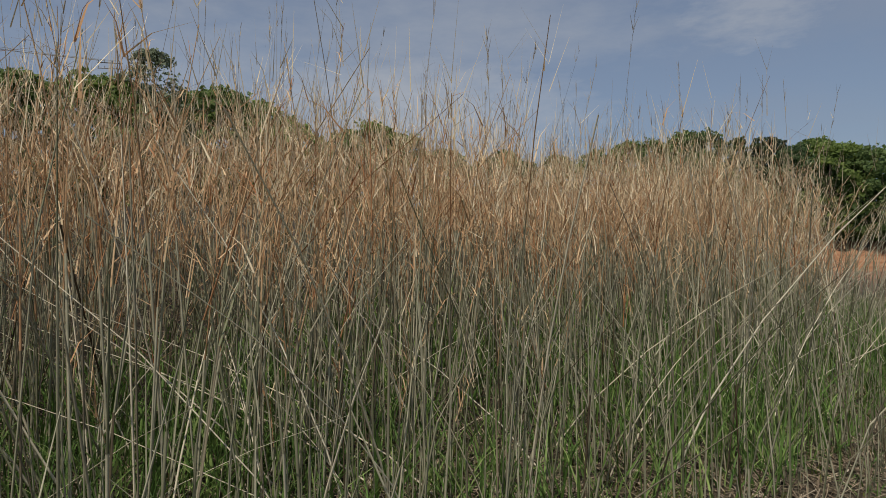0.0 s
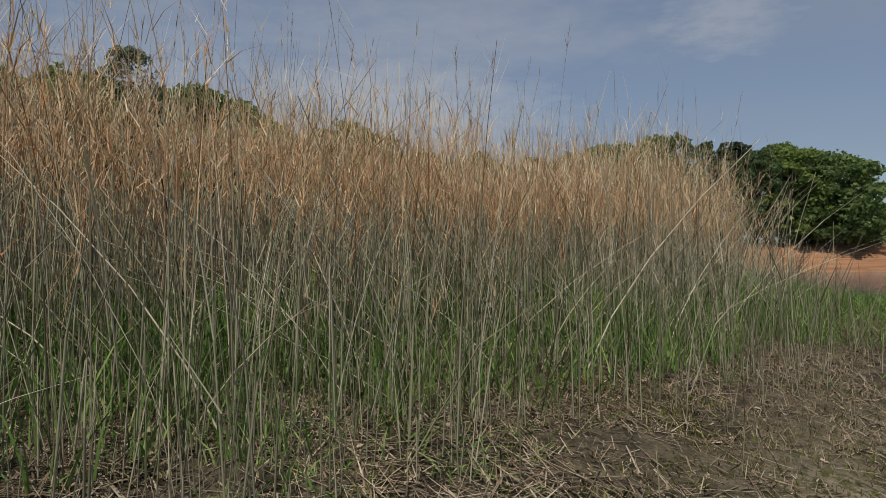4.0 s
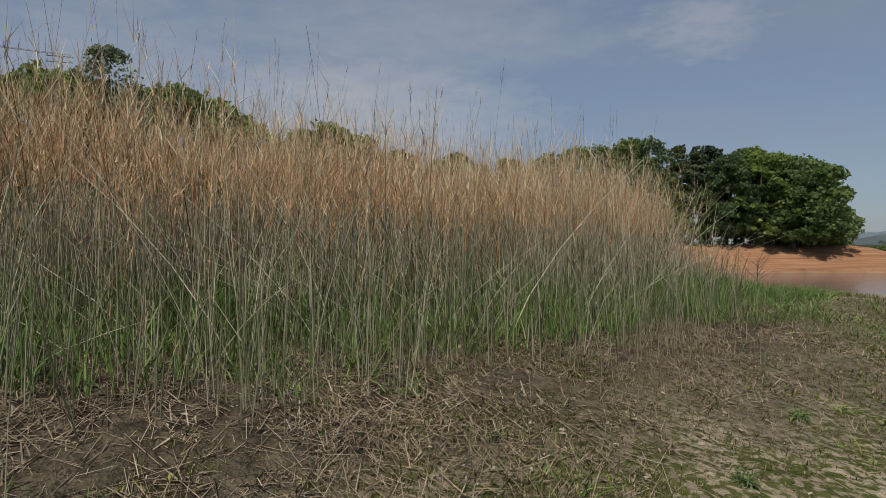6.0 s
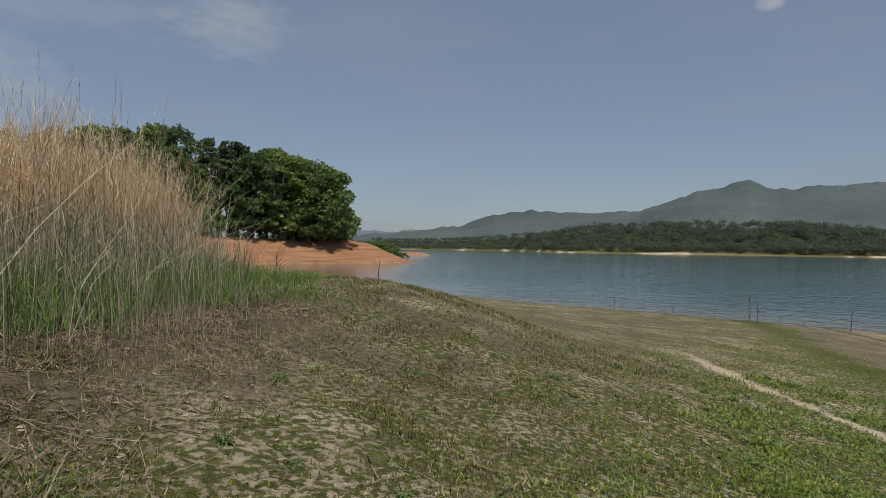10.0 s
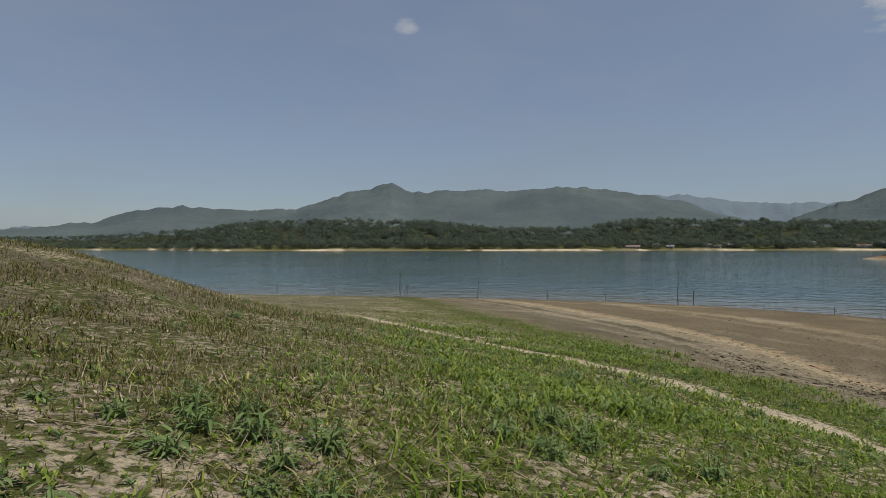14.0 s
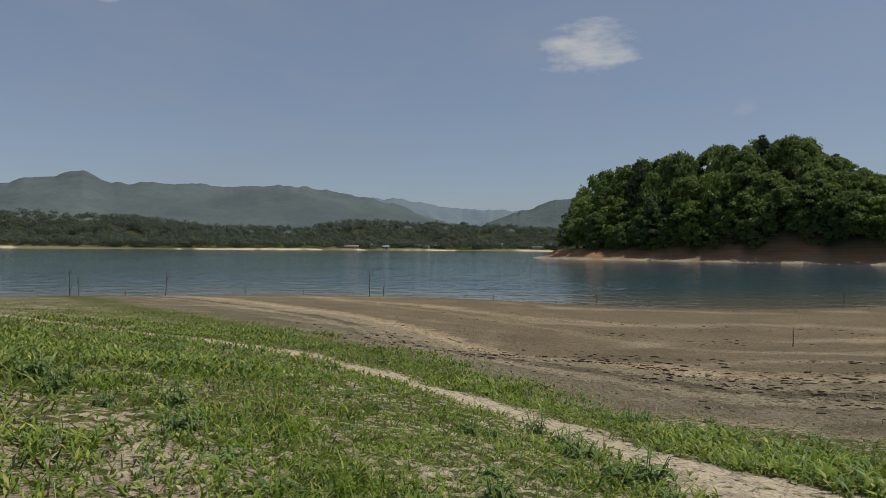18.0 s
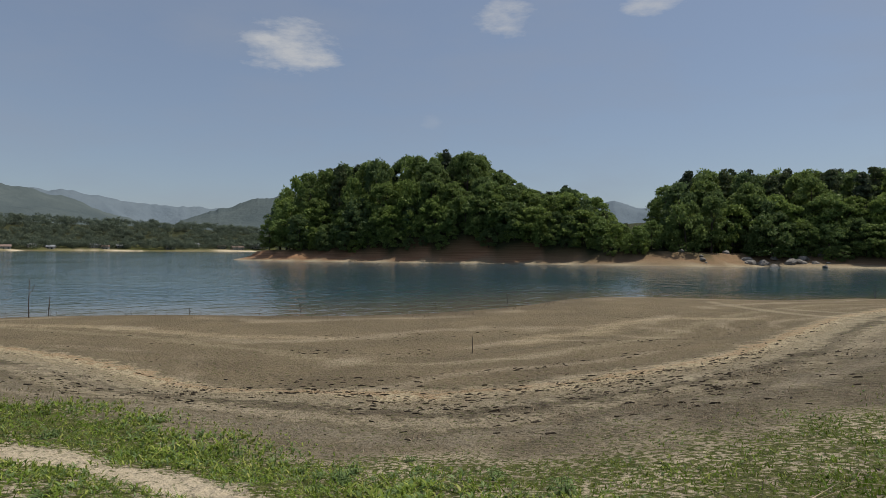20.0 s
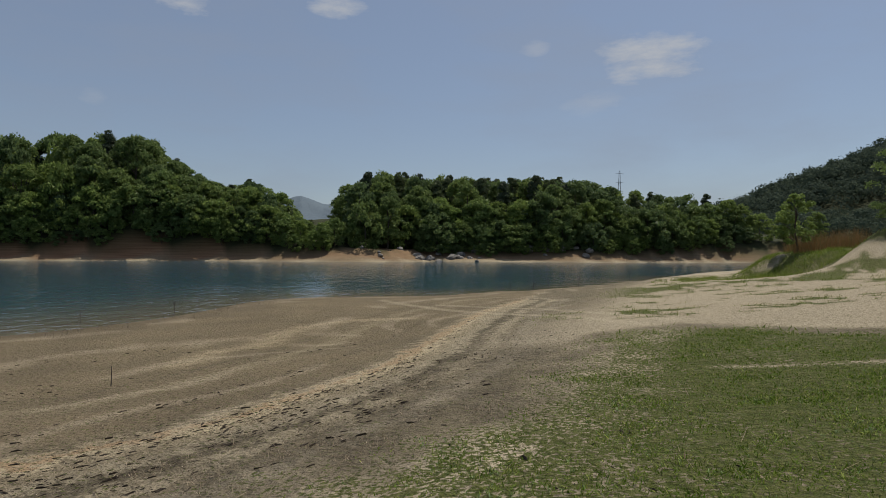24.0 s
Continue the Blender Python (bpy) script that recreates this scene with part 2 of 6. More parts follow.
def ground_material():
    mat, nt, shader, place = surface("ground", 0.92, 0.15)
    at = node(nt, "ShaderNodeAttribute")
    at.attribute_name = "cover"
    masks = node(nt, "ShaderNodeSeparateColor", [(0, at.outputs["Color"])])
    green, litter, clay = masks.outputs[0], masks.outputs[1], masks.outputs[2]
    at2 = node(nt, "ShaderNodeAttribute")
    at2.attribute_name = "shore"
    masks2 = node(nt, "ShaderNodeSeparateColor", [(0, at2.outputs["Color"])])
    pale, wet_shade, wood = masks2.outputs[0], masks2.outputs[1], masks2.outputs[2]
    big, mid = grain(nt, place, 0.45), grain(nt, place, 2.6, 0.3, 0.7, 6.0)
    fine, dust = grain(nt, place, 38.0, 0.25, 0.75, 6.0), grain(nt, place, 9.0, 0.3, 0.7, 5.0)
    # bare sand: grey-brown mud, tan and pale drifts
    sand = mix(nt, big, (0.185, 0.155, 0.10), (0.24, 0.20, 0.126))
    sand = mix(nt, node(nt, "ShaderNodeMath", [(0, mid), (1, 0.5)], "MULTIPLY").outputs[0], sand, (0.135, 0.105, 0.075))
    strata = grain(nt, place, 1.0, 0.38, 0.66, 6.0, (0.22, 0.22, 26.0))
    thin = grain(nt, place, 1.0, 0.5, 0.7, 6.0, (0.5, 0.5, 70.0))
    sand = mix(nt, node(nt, "ShaderNodeMath", [(0, strata), (1, 0.55)], "MULTIPLY").outputs[0], sand, (0.27, 0.215, 0.14))
    sand = mix(nt, node(nt, "ShaderNodeMath", [(0, thin), (1, 0.5)], "MULTIPLY").outputs[0], sand, (0.095, 0.075, 0.055))
    # strandlines: each follows the distance from its line, with a ragged edge
    at3 = node(nt, "ShaderNodeAttribute")
    at3.attribute_name = "strand"
    lines = node(nt, "ShaderNodeSeparateColor", [(0, at3.outputs["Color"])])
    wavy = node(nt, "ShaderNodeMath", [(0, mid), (1, 0.55), (2, -0.27)], "MULTIPLY_ADD").outputs[0]
    torn = node(nt, "ShaderNodeMath", [(0, dust), (1, 0.3), (2, wavy)], "MULTIPLY_ADD").outputs[0]
    off = node(nt, "ShaderNodeMath", [(0, lines.outputs[0]), (1, torn)], "ADD").outputs[0]

    def band(value, centre, half, soft):
        gap = node(nt, "ShaderNodeMath", [(0, value), (1, centre)], "SUBTRACT").outputs[0]
        gap = node(nt, "ShaderNodeMath", [(0, gap)], "ABSOLUTE").outputs[0]
        return node(nt, "ShaderNodeMapRange", [("Value", gap), ("From Min", half + soft), ("From Max", half)]).outputs[0]

    def part_of(value, share):
        return node(nt, "ShaderNodeMath", [(0, value), (1, share)], "MULTIPLY").outputs[0]

    lakeside = node(nt, "ShaderNodeMapRange", [("Value", off), ("From Min", 0.3), ("From Max", 1.0)]).outputs[0]
    smooth_mud = mix(nt, big, (0.195, 0.148, 0.092), (0.255, 0.196, 0.12))
    sand = mix(nt, part_of(lakeside, 0.75), sand, smooth_mud)
    for centre, half, soft, share, tone in ((-1.5, 0.10, 0.14, 0.6, (0.48, 0.40, 0.27)), (-1.05, 0.05, 0.10, 0.6, (0.10, 0.08, 0.055)), (-0.72, 0.10, 0.12, 0.6, (0.50, 0.42, 0.285)), (-2.2, 0.12, 0.2, 0.45, (0.34, 0.29, 0.21)),
                                            (-0.05, 0.22, 0.38, 0.8, (0.60, 0.49, 0.315)), (0.14, 0.04, 0.14, 0.6, (0.38, 0.225, 0.115)), (-0.3, 0.02, 0.06, 0.55, (0.11, 0.085, 0.055)), (1.7, 0.03, 0.05, 0.5, (0.12, 0.095, 0.065)), (3.4, 0.14, 0.2, 0.5, (0.36, 0.30, 0.19)), (4.4, 0.03, 0.06, 0.5, (0.11, 0.09, 0.06))):
        sand = mix(nt, part_of(band(off, centre, half, soft), share), sand, tone)
    arc = node(nt, "ShaderNodeMath", [(0, torn), (1, 1.2), (2, lines.outputs[1])], "MULTIPLY_ADD").outputs[0]
    sand = mix(nt, part_of(band(arc, 0.0, 0.12, 0.75), 0.65), sand, (0.50, 0.40, 0.25))
    rut = node(nt, "ShaderNodeMath", [(0, torn), (1, 0.3), (2, lines.outputs[2])], "MULTIPLY_ADD").outputs[0]
    sand = mix(nt, part_of(band(rut, 0.0, 0.12, 0.45), 0.4), sand, (0.52, 0.44, 0.30))
    sand = mix(nt, part_of(band(rut, 0.5, 0.03, 0.2), 0.4), sand, (0.16, 0.125, 0.085))
    sand = mix(nt, pale, sand, (0.66, 0.55, 0.385))
    crumbs = node(nt, "ShaderNodeMapRange", [("Value", dust), ("From Min", 0.62), ("From Max", 0.9), ("To Max", 0.32)]).outputs[0]
    sand = mix(nt, crumbs, sand, (0.075, 0.058, 0.042))
    # soil under grass
    turf = mix(nt, dust, (0.065, 0.085, 0.015), (0.15, 0.15, 0.05))
    clumps = grain(nt, place, 19.0, 0.36, 0.64, 5.0)
    cut = node(nt, "ShaderNodeMath", [(0, clumps), (1, 1.5), (2, -0.8)], "MULTIPLY_ADD")
    edge = node(nt, "ShaderNodeMath", [(0, green), (1, 1.35), (2, cut.outputs[0])], "MULTIPLY_ADD")
    edge = node(nt, "ShaderNodeMapRange", [("Value", edge.outputs[0]), ("From Min", 0.32), ("From Max", 0.68)]).outputs[0]
    col = mix(nt, edge, sand, turf)
    brown = mix(nt, dust, (0.026, 0.021, 0.015), (0.20, 0.16, 0.105))
    col = mix(nt, litter, col, brown)
    red = mix(nt, grain(nt, place, 1.0, 0.35, 0.65, 6.0, (0.12, 0.12, 5.0)), (0.275, 0.13, 0.066), (0.46, 0.25, 0.138))
    col = mix(nt, clay, col, red)
    # damp tone, which also paints the shade on the reed bed's floor
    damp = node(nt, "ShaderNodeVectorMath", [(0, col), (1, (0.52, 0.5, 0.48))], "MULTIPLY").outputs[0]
    col = mix(nt, wet_shade, col, damp)
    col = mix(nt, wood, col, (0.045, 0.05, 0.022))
    coarse = node(nt, "ShaderNodeMath", [(0, green), (1, litter)], "MAXIMUM").outputs[0]
    least = node(nt, "ShaderNodeMapRange", [("Value", coarse), ("To Min", 0.76), ("To Max", 0.36)]).outputs[0]
    most = node(nt, "ShaderNodeMapRange", [("Value", coarse), ("To Min", 1.2), ("To Max", 1.55)]).outputs[0]
    speck = node(nt, "ShaderNodeMapRange", [("Value", fine), ("To Min", least), ("To Max", most)]).outputs[0]
    col = node(nt, "ShaderNodeVectorMath", [(0, col), (1, speck)], "MULTIPLY").outputs[0]
    nt.links.new(col, shader.inputs["Base Color"])
    rough = node(nt, "ShaderNodeMapRange", [("Value", wet_shade), ("To Min", 0.95), ("To Max", 0.55)]).outputs[0]
    nt.links.new(rough, shader.inputs["Roughness"])
    both = node(nt, "ShaderNodeMath", [(0, fine), (1, 0.4), (2, dust)], "MULTIPLY_ADD").outputs[0]
    relief(nt, shader, both, 1.0, 0.06)
    return mat


def water_material():
    mat, nt, shader, place = surface("lake water", 0.06, 0.5)
    shader.inputs["IOR"].default_value = 1.33
    tone = grain(nt, place, 0.05)
    deep = mix(nt, tone, (0.027, 0.076, 0.104), (0.036, 0.095, 0.124))
    at = node(nt, "ShaderNodeAttribute")
    at.attribute_name = "shallow"
    bed = node(nt, "ShaderNodeSeparateColor", [(0, at.outputs["Color"])]).outputs[0]
    nt.links.new(mix(nt, bed, deep, (0.15, 0.135, 0.10)), shader.inputs["Base Color"])
    ripple = grain(nt, place, 2.2, 0.2, 0.8, 2.0, (1.0, 0.75, 1.0))
    swell = grain(nt, place, 0.7, 0.2, 0.8, 2.0, (1.0, 0.65, 1.0))
    gusts = grain(nt, place, 0.035, 0.35, 0.65, 3.0)
    both = node(nt, "ShaderNodeMath", [(0, swell), (1, 2.2), (2, ripple)], "MULTIPLY_ADD").outputs[0]
    force = node(nt, "ShaderNodeMapRange", [("Value", gusts), ("To Min", 0.35), ("To Max", 0.8)]).outputs[0]
    relief(nt, shader, both, force, 0.034)
    return mat


def far_material(name, dark, light, scale):
    mat, nt, shader, place = surface(name, 0.95, 0.0)
    a, b = grain(nt, place, scale), grain(nt, place, scale * 9, 0.3, 0.7, 8.0)
    c = mix(nt, a, dark, light)
    c = mix(nt, node(nt, "ShaderNodeMath", [(0, b), (1, 0.5)], "MULTIPLY").outputs[0], c, dark)
    nt.links.new(c, shader.inputs["Base Color"])
    relief(nt, shader, b, 0.35, 1.0 / scale * 0.03)
    return mat


GROUND, WATER = ground_material(), water_material()
# blue-grey distance haze is mixed into the base colours, more in the far one
HAZED_MOUNTAIN = far_material("haze-tinted wooded mountain", (0.078, 0.10, 0.105), (0.115, 0.138, 0.135), 0.004)
HAZED_MOUNTAIN_FAR = far_material("haze-tinted distant mountain", (0.135, 0.17, 0.20), (0.155, 0.19, 0.215), 0.003)

# ---- the land ----
NET_X, NET_Y, NET = -12.0, -48.0, (
    (3.85, 3.10, 3.09, 3.26, 3.22, 3.25, 3.77, 4.54, 5.35, 6.21, 7.05),
    (2.65, 1.51, 1.26, 1.64, 1.86, 1.86, 2.47, 3.70, 4.27, 4.78, 5.31),
    (0.82, 0.70, 0.53, 0.77, 0.97, 0.87, 1.42, 2.69, 3.06, 3.30, 3.63),
    (-0.51, 0.10, 0.14, 0.21, 0.18, 0.18, 0.62, 1.36, 1.62, 1.78, 2.08),
    (-0.95, -0.30, 0.19, 0.04, 0.03, 0.08, 0.26, 0.45, 0.55, 0.62, 0.86),
    (-0.98, -0.58, -0.12, -0.21, -0.22, 0.07, 0.12, 0.07, 0.07, 0.01, 0.08),
    (-0.66, -0.66, -0.79, -0.91, -0.89, -0.49, -0.26, -0.25, -0.28, -0.35, -0.40),
    (-0.35, -0.72, -1.16, -1.39, -1.40, -1.15, -0.88, -0.83, -0.84, -0.85, -0.90),
    (-0.14, -0.83, -1.43, -1.76, -1.82, -1.67, -1.51, -1.48, -1.50, -1.50, -1.50),
)
KNOLLS = ((2.7, 1.1, 0.07), (5, -4.6, -0.23), (1.3, -14, 0.06), (11.5, -5, -0.2), (10, -17.5, -0.19), (-0.4, 2.6, 0.05), (5.6, 5.6, 0.38), (7.6, 7.8, 0.36), (9.6, 9.2, 0.2), (0.5, -1.6, -0.18))


def hashed(i, j, seed):
    h = np.sin(i * 127.1 + j * 311.7 + seed * 74.7) * 43758.5453
    return h - np.floor(h)


def vnoise(x, y, seed=0):
    """Smooth noise between -1 and 1, one lattice cell a metre."""
    i, j = np.floor(x), np.floor(y)
    u, v = x - i, y - j
    u, v = u * u * (3 - 2 * u), v * v * (3 - 2 * v)
    a, b = hashed(i, j, seed), hashed(i + 1, j, seed)
    c, d = hashed(i, j + 1, seed), hashed(i + 1, j + 1, seed)
    return 2 * (a + (b - a) * u + (c - a) * v + (a - b - c + d) * u * v) - 1


def fbm(x, y, seed=0, octaves=4):
    s, k, a = 0, 1.0, 0.5
    for n in range(octaves):
        s = s + a * vnoise(x * k, y * k, seed + n)
        k, a = k * 2.1, a * 0.5
    return s


def step(v, low, high):
    t = np.clip((v - low) / (high - low), 0, 1)
    return t * t * (3 - 2 * t)


def hump(u):
    u = np.abs(u)
    return np.where(u < 1, 2 / 3 - u * u + u ** 3 / 2, np.where(u < 2, (2 - u) ** 3 / 6, 0))


def away(x, y, line):
    """Distance to a line of points, and how far along it (0 to 1) the nearest place is."""
    best, along = np.full(np.shape(x), 1e9), np.zeros(np.shape(x))
    n = len(line) - 1
    for k in range(n):
        (ax, ay), (bx, by) = line[k], line[k + 1]
        dx, dy = bx - ax, by - ay
        t = np.clip(((x - ax) * dx + (y - ay) * dy) / (dx * dx + dy * dy), 0, 1)
        d = np.hypot(x - ax - t * dx, y - ay - t * dy)
        along = np.where(d < best, (k + t) / n, along)
        best = np.minimum(d, best)
    return best, along


CAPE_LINE = ((-60, 150), (0, 128), (40, 113), (78.5, 114))
SPIT_LINE = ((118, 190), (190, 216))
ISLE_LINE = ((150, -82), (105, -115), (78, -126))
WOOD_LINE = ((66, -146), (36, -158), (4, -184), (-60, -190))
FAR_AZ = (20, 37, 44, 50, 53, 56, 70, 88, 96, 112, 122, 135)
FAR_R = (1500, 1500, 1450, 1350, 860, 760, 720, 700, 760, 820, 900, 1000)
WOODS_AZ = (20, 38, 45, 53, 58, 66, 74, 81, 88, 92, 103, 112, 130)
WOODS_EL = (1.0, 1.0, 1.1, 1.8, 2.6, 2.85, 2.7, 2.0, 2.0, 2.75, 2.5, 2.1, 2.0)


def near_land(x, y):
    cx, cy = np.clip(x, -10, 46), np.clip(y, -38, 30)
    z = np.zeros(np.shape(x))
    across = [hump((cy - NET_Y) / 8 - j) for j in range(len(NET[0]))]
    for i, row in enumerate(NET):
        z = z + hump((cx - NET_X) / 8 - i) * sum(b * c for b, c in zip(across, row))
    for kx, ky, h in KNOLLS:
        z = z + h * np.exp(-((x - kx) ** 2 + (y - ky) ** 2) / 6.48)
    z = z - 0.05 * np.maximum(x - 46, 0) - step(y, 46, 80) * step(x, -10, 10) * 7
    # the bank to the south
    xs = np.interp(-y, (30, 36, 46, 64, 84, 110, 140), (22, 17, 10.5, 5.5, 1, -8, -18))
    gap = xs - x
    foot = np.interp(-y, (36, 44, 52, 60, 80), (22, 17, 10, 8.5, 8.5))
    bank = np.clip(0.085 * gap + (1.5 + 0.5 * fbm(x * 0.45, y * 0.45, 29)) * step(gap, foot, foot + 3.6) + 0.12 * fbm(x * 0.9, y * 0.9, 30) + 0.35 * np.maximum(gap - 18.5, 0), -3, 8)
    return z + (bank - z) * step(-y, 36, 44)


def land(x, y):
    """The height of the ground at any place."""
    x, y = np.asarray(x, float), np.asarray(y, float)
    r, az = np.hypot(x, y), np.degrees(np.arctan2(x, y))
    z = np.where(r < 260, near_land(x, y), -5)
    z = np.where((r > 200) & (x < 20), np.where(az < -20, 5.0, -5.0), z)
    wob = fbm(x / 11, y / 11, 5) * 3.5
    d, _ = away(x, y, CAPE_LINE)
    z = np.maximum(z, -5 + 5 * step(-d, -24 - wob * 0.4, -17 - wob * 0.4) + 4.8 * step(-d, -18.0 - wob * 0.4, -7 - wob * 0.4) * (1 - 0.7 * step(x, 74, 98)))
    d, _ = away(x, y, SPIT_LINE)
    z = np.maximum(z, -3 + 4.4 * step(-d, -16 - wob, -2))
    d, _ = away(x, y, ISLE_LINE)
    dome = 12.5 * np.exp(-((x - 122) ** 2 + (y + 116) ** 2) / 900)
    z = np.maximum(z, -5 + 5 * step(-d, -33, -26.5 - wob * 0.2) + 0.6 * step(-d, -27.2 - wob * 0.2, -23.5) + (1.7 + dome) * step(-d, -23.6 - wob * 0.2, -20))
    d, _ = away(x, y, WOOD_LINE)
    dome = 10.5 * np.exp(-(((x - 38) / 60) ** 2 + ((y + 190) / 30) ** 2))
    z = np.maximum(z, -5 + 5 * step(-d, -38, -29 - wob * 0.2) + 0.6 * step(-d, -29.7 - wob * 0.2, -26) + (1.6 + dome) * step(-d, -26 - wob * 0.2, -22.4))
    # terraces and hills behind the coves
    z = np.maximum(z, -5 + 20.5 * np.exp(-(((x - 150) / 75) ** 2 + ((y + 235) / 42) ** 2)))
    z = np.maximum(z, -5 + 12 * step(-y, 190, 230) * step(-x, -90, -40))
    z = z + 66 * np.exp(-(((x + 150) / 105) ** 2 + ((y + 450) / 110) ** 2)) + 20 * np.exp(-(((x + 72) / 60) ** 2 + ((y + 330) / 60) ** 2))
    # the far shore
    r0 = np.interp(az, FAR_AZ, FAR_R)
    wel = np.interp(az, WOODS_AZ, WOODS_EL)
    front = (az > 15) & (az < 140) & (r > 400)
    top = np.tan(np.radians(wel)) * (r0 + 130) - 8
    far = -5 + 6.6 * step(r, r0 - 40 + wob * 3, r0 + 14 + wob * 3) + np.maximum(top, 4) * step(r, r0 + 22, r0 + 150)
    z = np.where(front, np.maximum(z, far), z)
    z = np.where((r > 300) & ~front & (az < 175) & (az > 140), np.maximum(z, 6), z)
    return z


def mesh_object(name, verts, faces, mat, parent=None, smooth=True):
    """A mesh from arrays: faces all of one size."""
    verts, faces = np.asarray(verts, np.float32), np.asarray(faces, np.int32)
    me = bpy.data.meshes.new(name)
    n, k = faces.shape
    me.vertices.add(len(verts))
    me.vertices.foreach_set("co", verts.ravel())
    me.loops.add(n * k)
    me.loops.foreach_set("vertex_index", faces.ravel())
    me.polygons.add(n)
    me.polygons.foreach_set("loop_start", np.arange(0, n * k, k, dtype=np.int32))
    me.polygons.foreach_set("use_smooth", np.full(n, smooth))
    me.update(calc_edges=True)
    me.materials.append(mat)
    ob = new(name, me)
    if parent is not None:
        ob.parent = parent
    return ob


def grid_faces(rows, cols, wrap=False):
    i, j = np.meshgrid(np.arange(rows - 1), np.arange(cols if wrap else cols - 1), indexing="ij")
    a, b = i * cols + j, i * cols + (j + 1) % cols
    return np.stack([a.ravel(), b.ravel(), (b + cols).ravel(), (a + cols).ravel()], 1)


SAND_EDGE = ((33, 11), (27.5, 7), (17.8, 2.2), (13.8, 0), (10.2, -1.7), (7.5, -3.1), (5.4, -3.8), (4.5, -5.4), (3.4, -6.7), (2.7, -8.2), (2.6, -12.5), (2.5, -16), (1.2, -17.2), (-0.9, -15.2), (-2.2, -14.2), (-8, -11))
TRACK = ((15.5, 6.6), (13.3, 5.2), (10.7, 2.9), (9.0, 1.0), (8.3, -0.1), (7.4, -1.1), (6.0, -2.0), (4.7, -2.6), (3.4, -2.95), (2.4, -3.1), (1.5, -3.2))
REED_FRONT = ((-14, -1), (-6, 1.0), (-2.5, 2.0), (-1.3, 2.55), (-0.5, 3.3), (0.2, 3.9), (1.1, 4.6), (1.9, 5.2), (2.75, 5.9), (3.65, 7.4), (4.5, 8.9), (5.7, 12), (6.5, 17))
DRIFT = ((34, 8), (26, 2.2), (18, -2.4), (13.4, -4.1), (9.9, -4.9), (8.2, -5.8), (7.1, -6.6), (6.6, -7.5), (6.2, -9), (6.2, -10.5), (6.1, -12), (6.3, -14), (7.2, -17.7), (7.7, -20.5), (8.6, -25), (9, -32))
ARCS = (((11.3, -12.5), (12.2, -14.5), (12.0, -16), (12.9, -18), (13.2, -20.3), (12.6, -21.8), (10.6, -22.8)), ((30, -0.2), (25.8, -2.1), (22.8, -4.9), (18.5, -7.1), (16, -9.6)))
RUTS = (((16.5, -31.5), (15.4, -30.3), (10.2, -26.1), (4.6, -22.0), (1.2, -17.0), (-2.5, -15.0)), ((12.1, -29.2), (6.6, -26.5), (3.4, -22.6), (1.0, -18.6)))


def beyond(x, y, line):
    """Signed distance to a line: above zero on its left side, going along it."""
    d, _ = away(x, y, line)
    side = np.full(np.shape(x), 0.0)
    best = np.full(np.shape(x), 1e9)
    for k in range(len(line) - 1):
        (ax, ay), (bx, by) = line[k], line[k + 1]
        dx, dy = bx - ax, by - ay
        t = np.clip(((x - ax) * dx + (y - ay) * dy) / (dx * dx + dy * dy), 0, 1)
        q = np.hypot(x - ax - t * dx, y - ay - t * dy)
        s = dx * (y - ay) - dy * (x - ax)
        side = np.where(q < best - 1e-6, s, side)
        best = np.minimum(q, best)
    return d * np.sign(side)


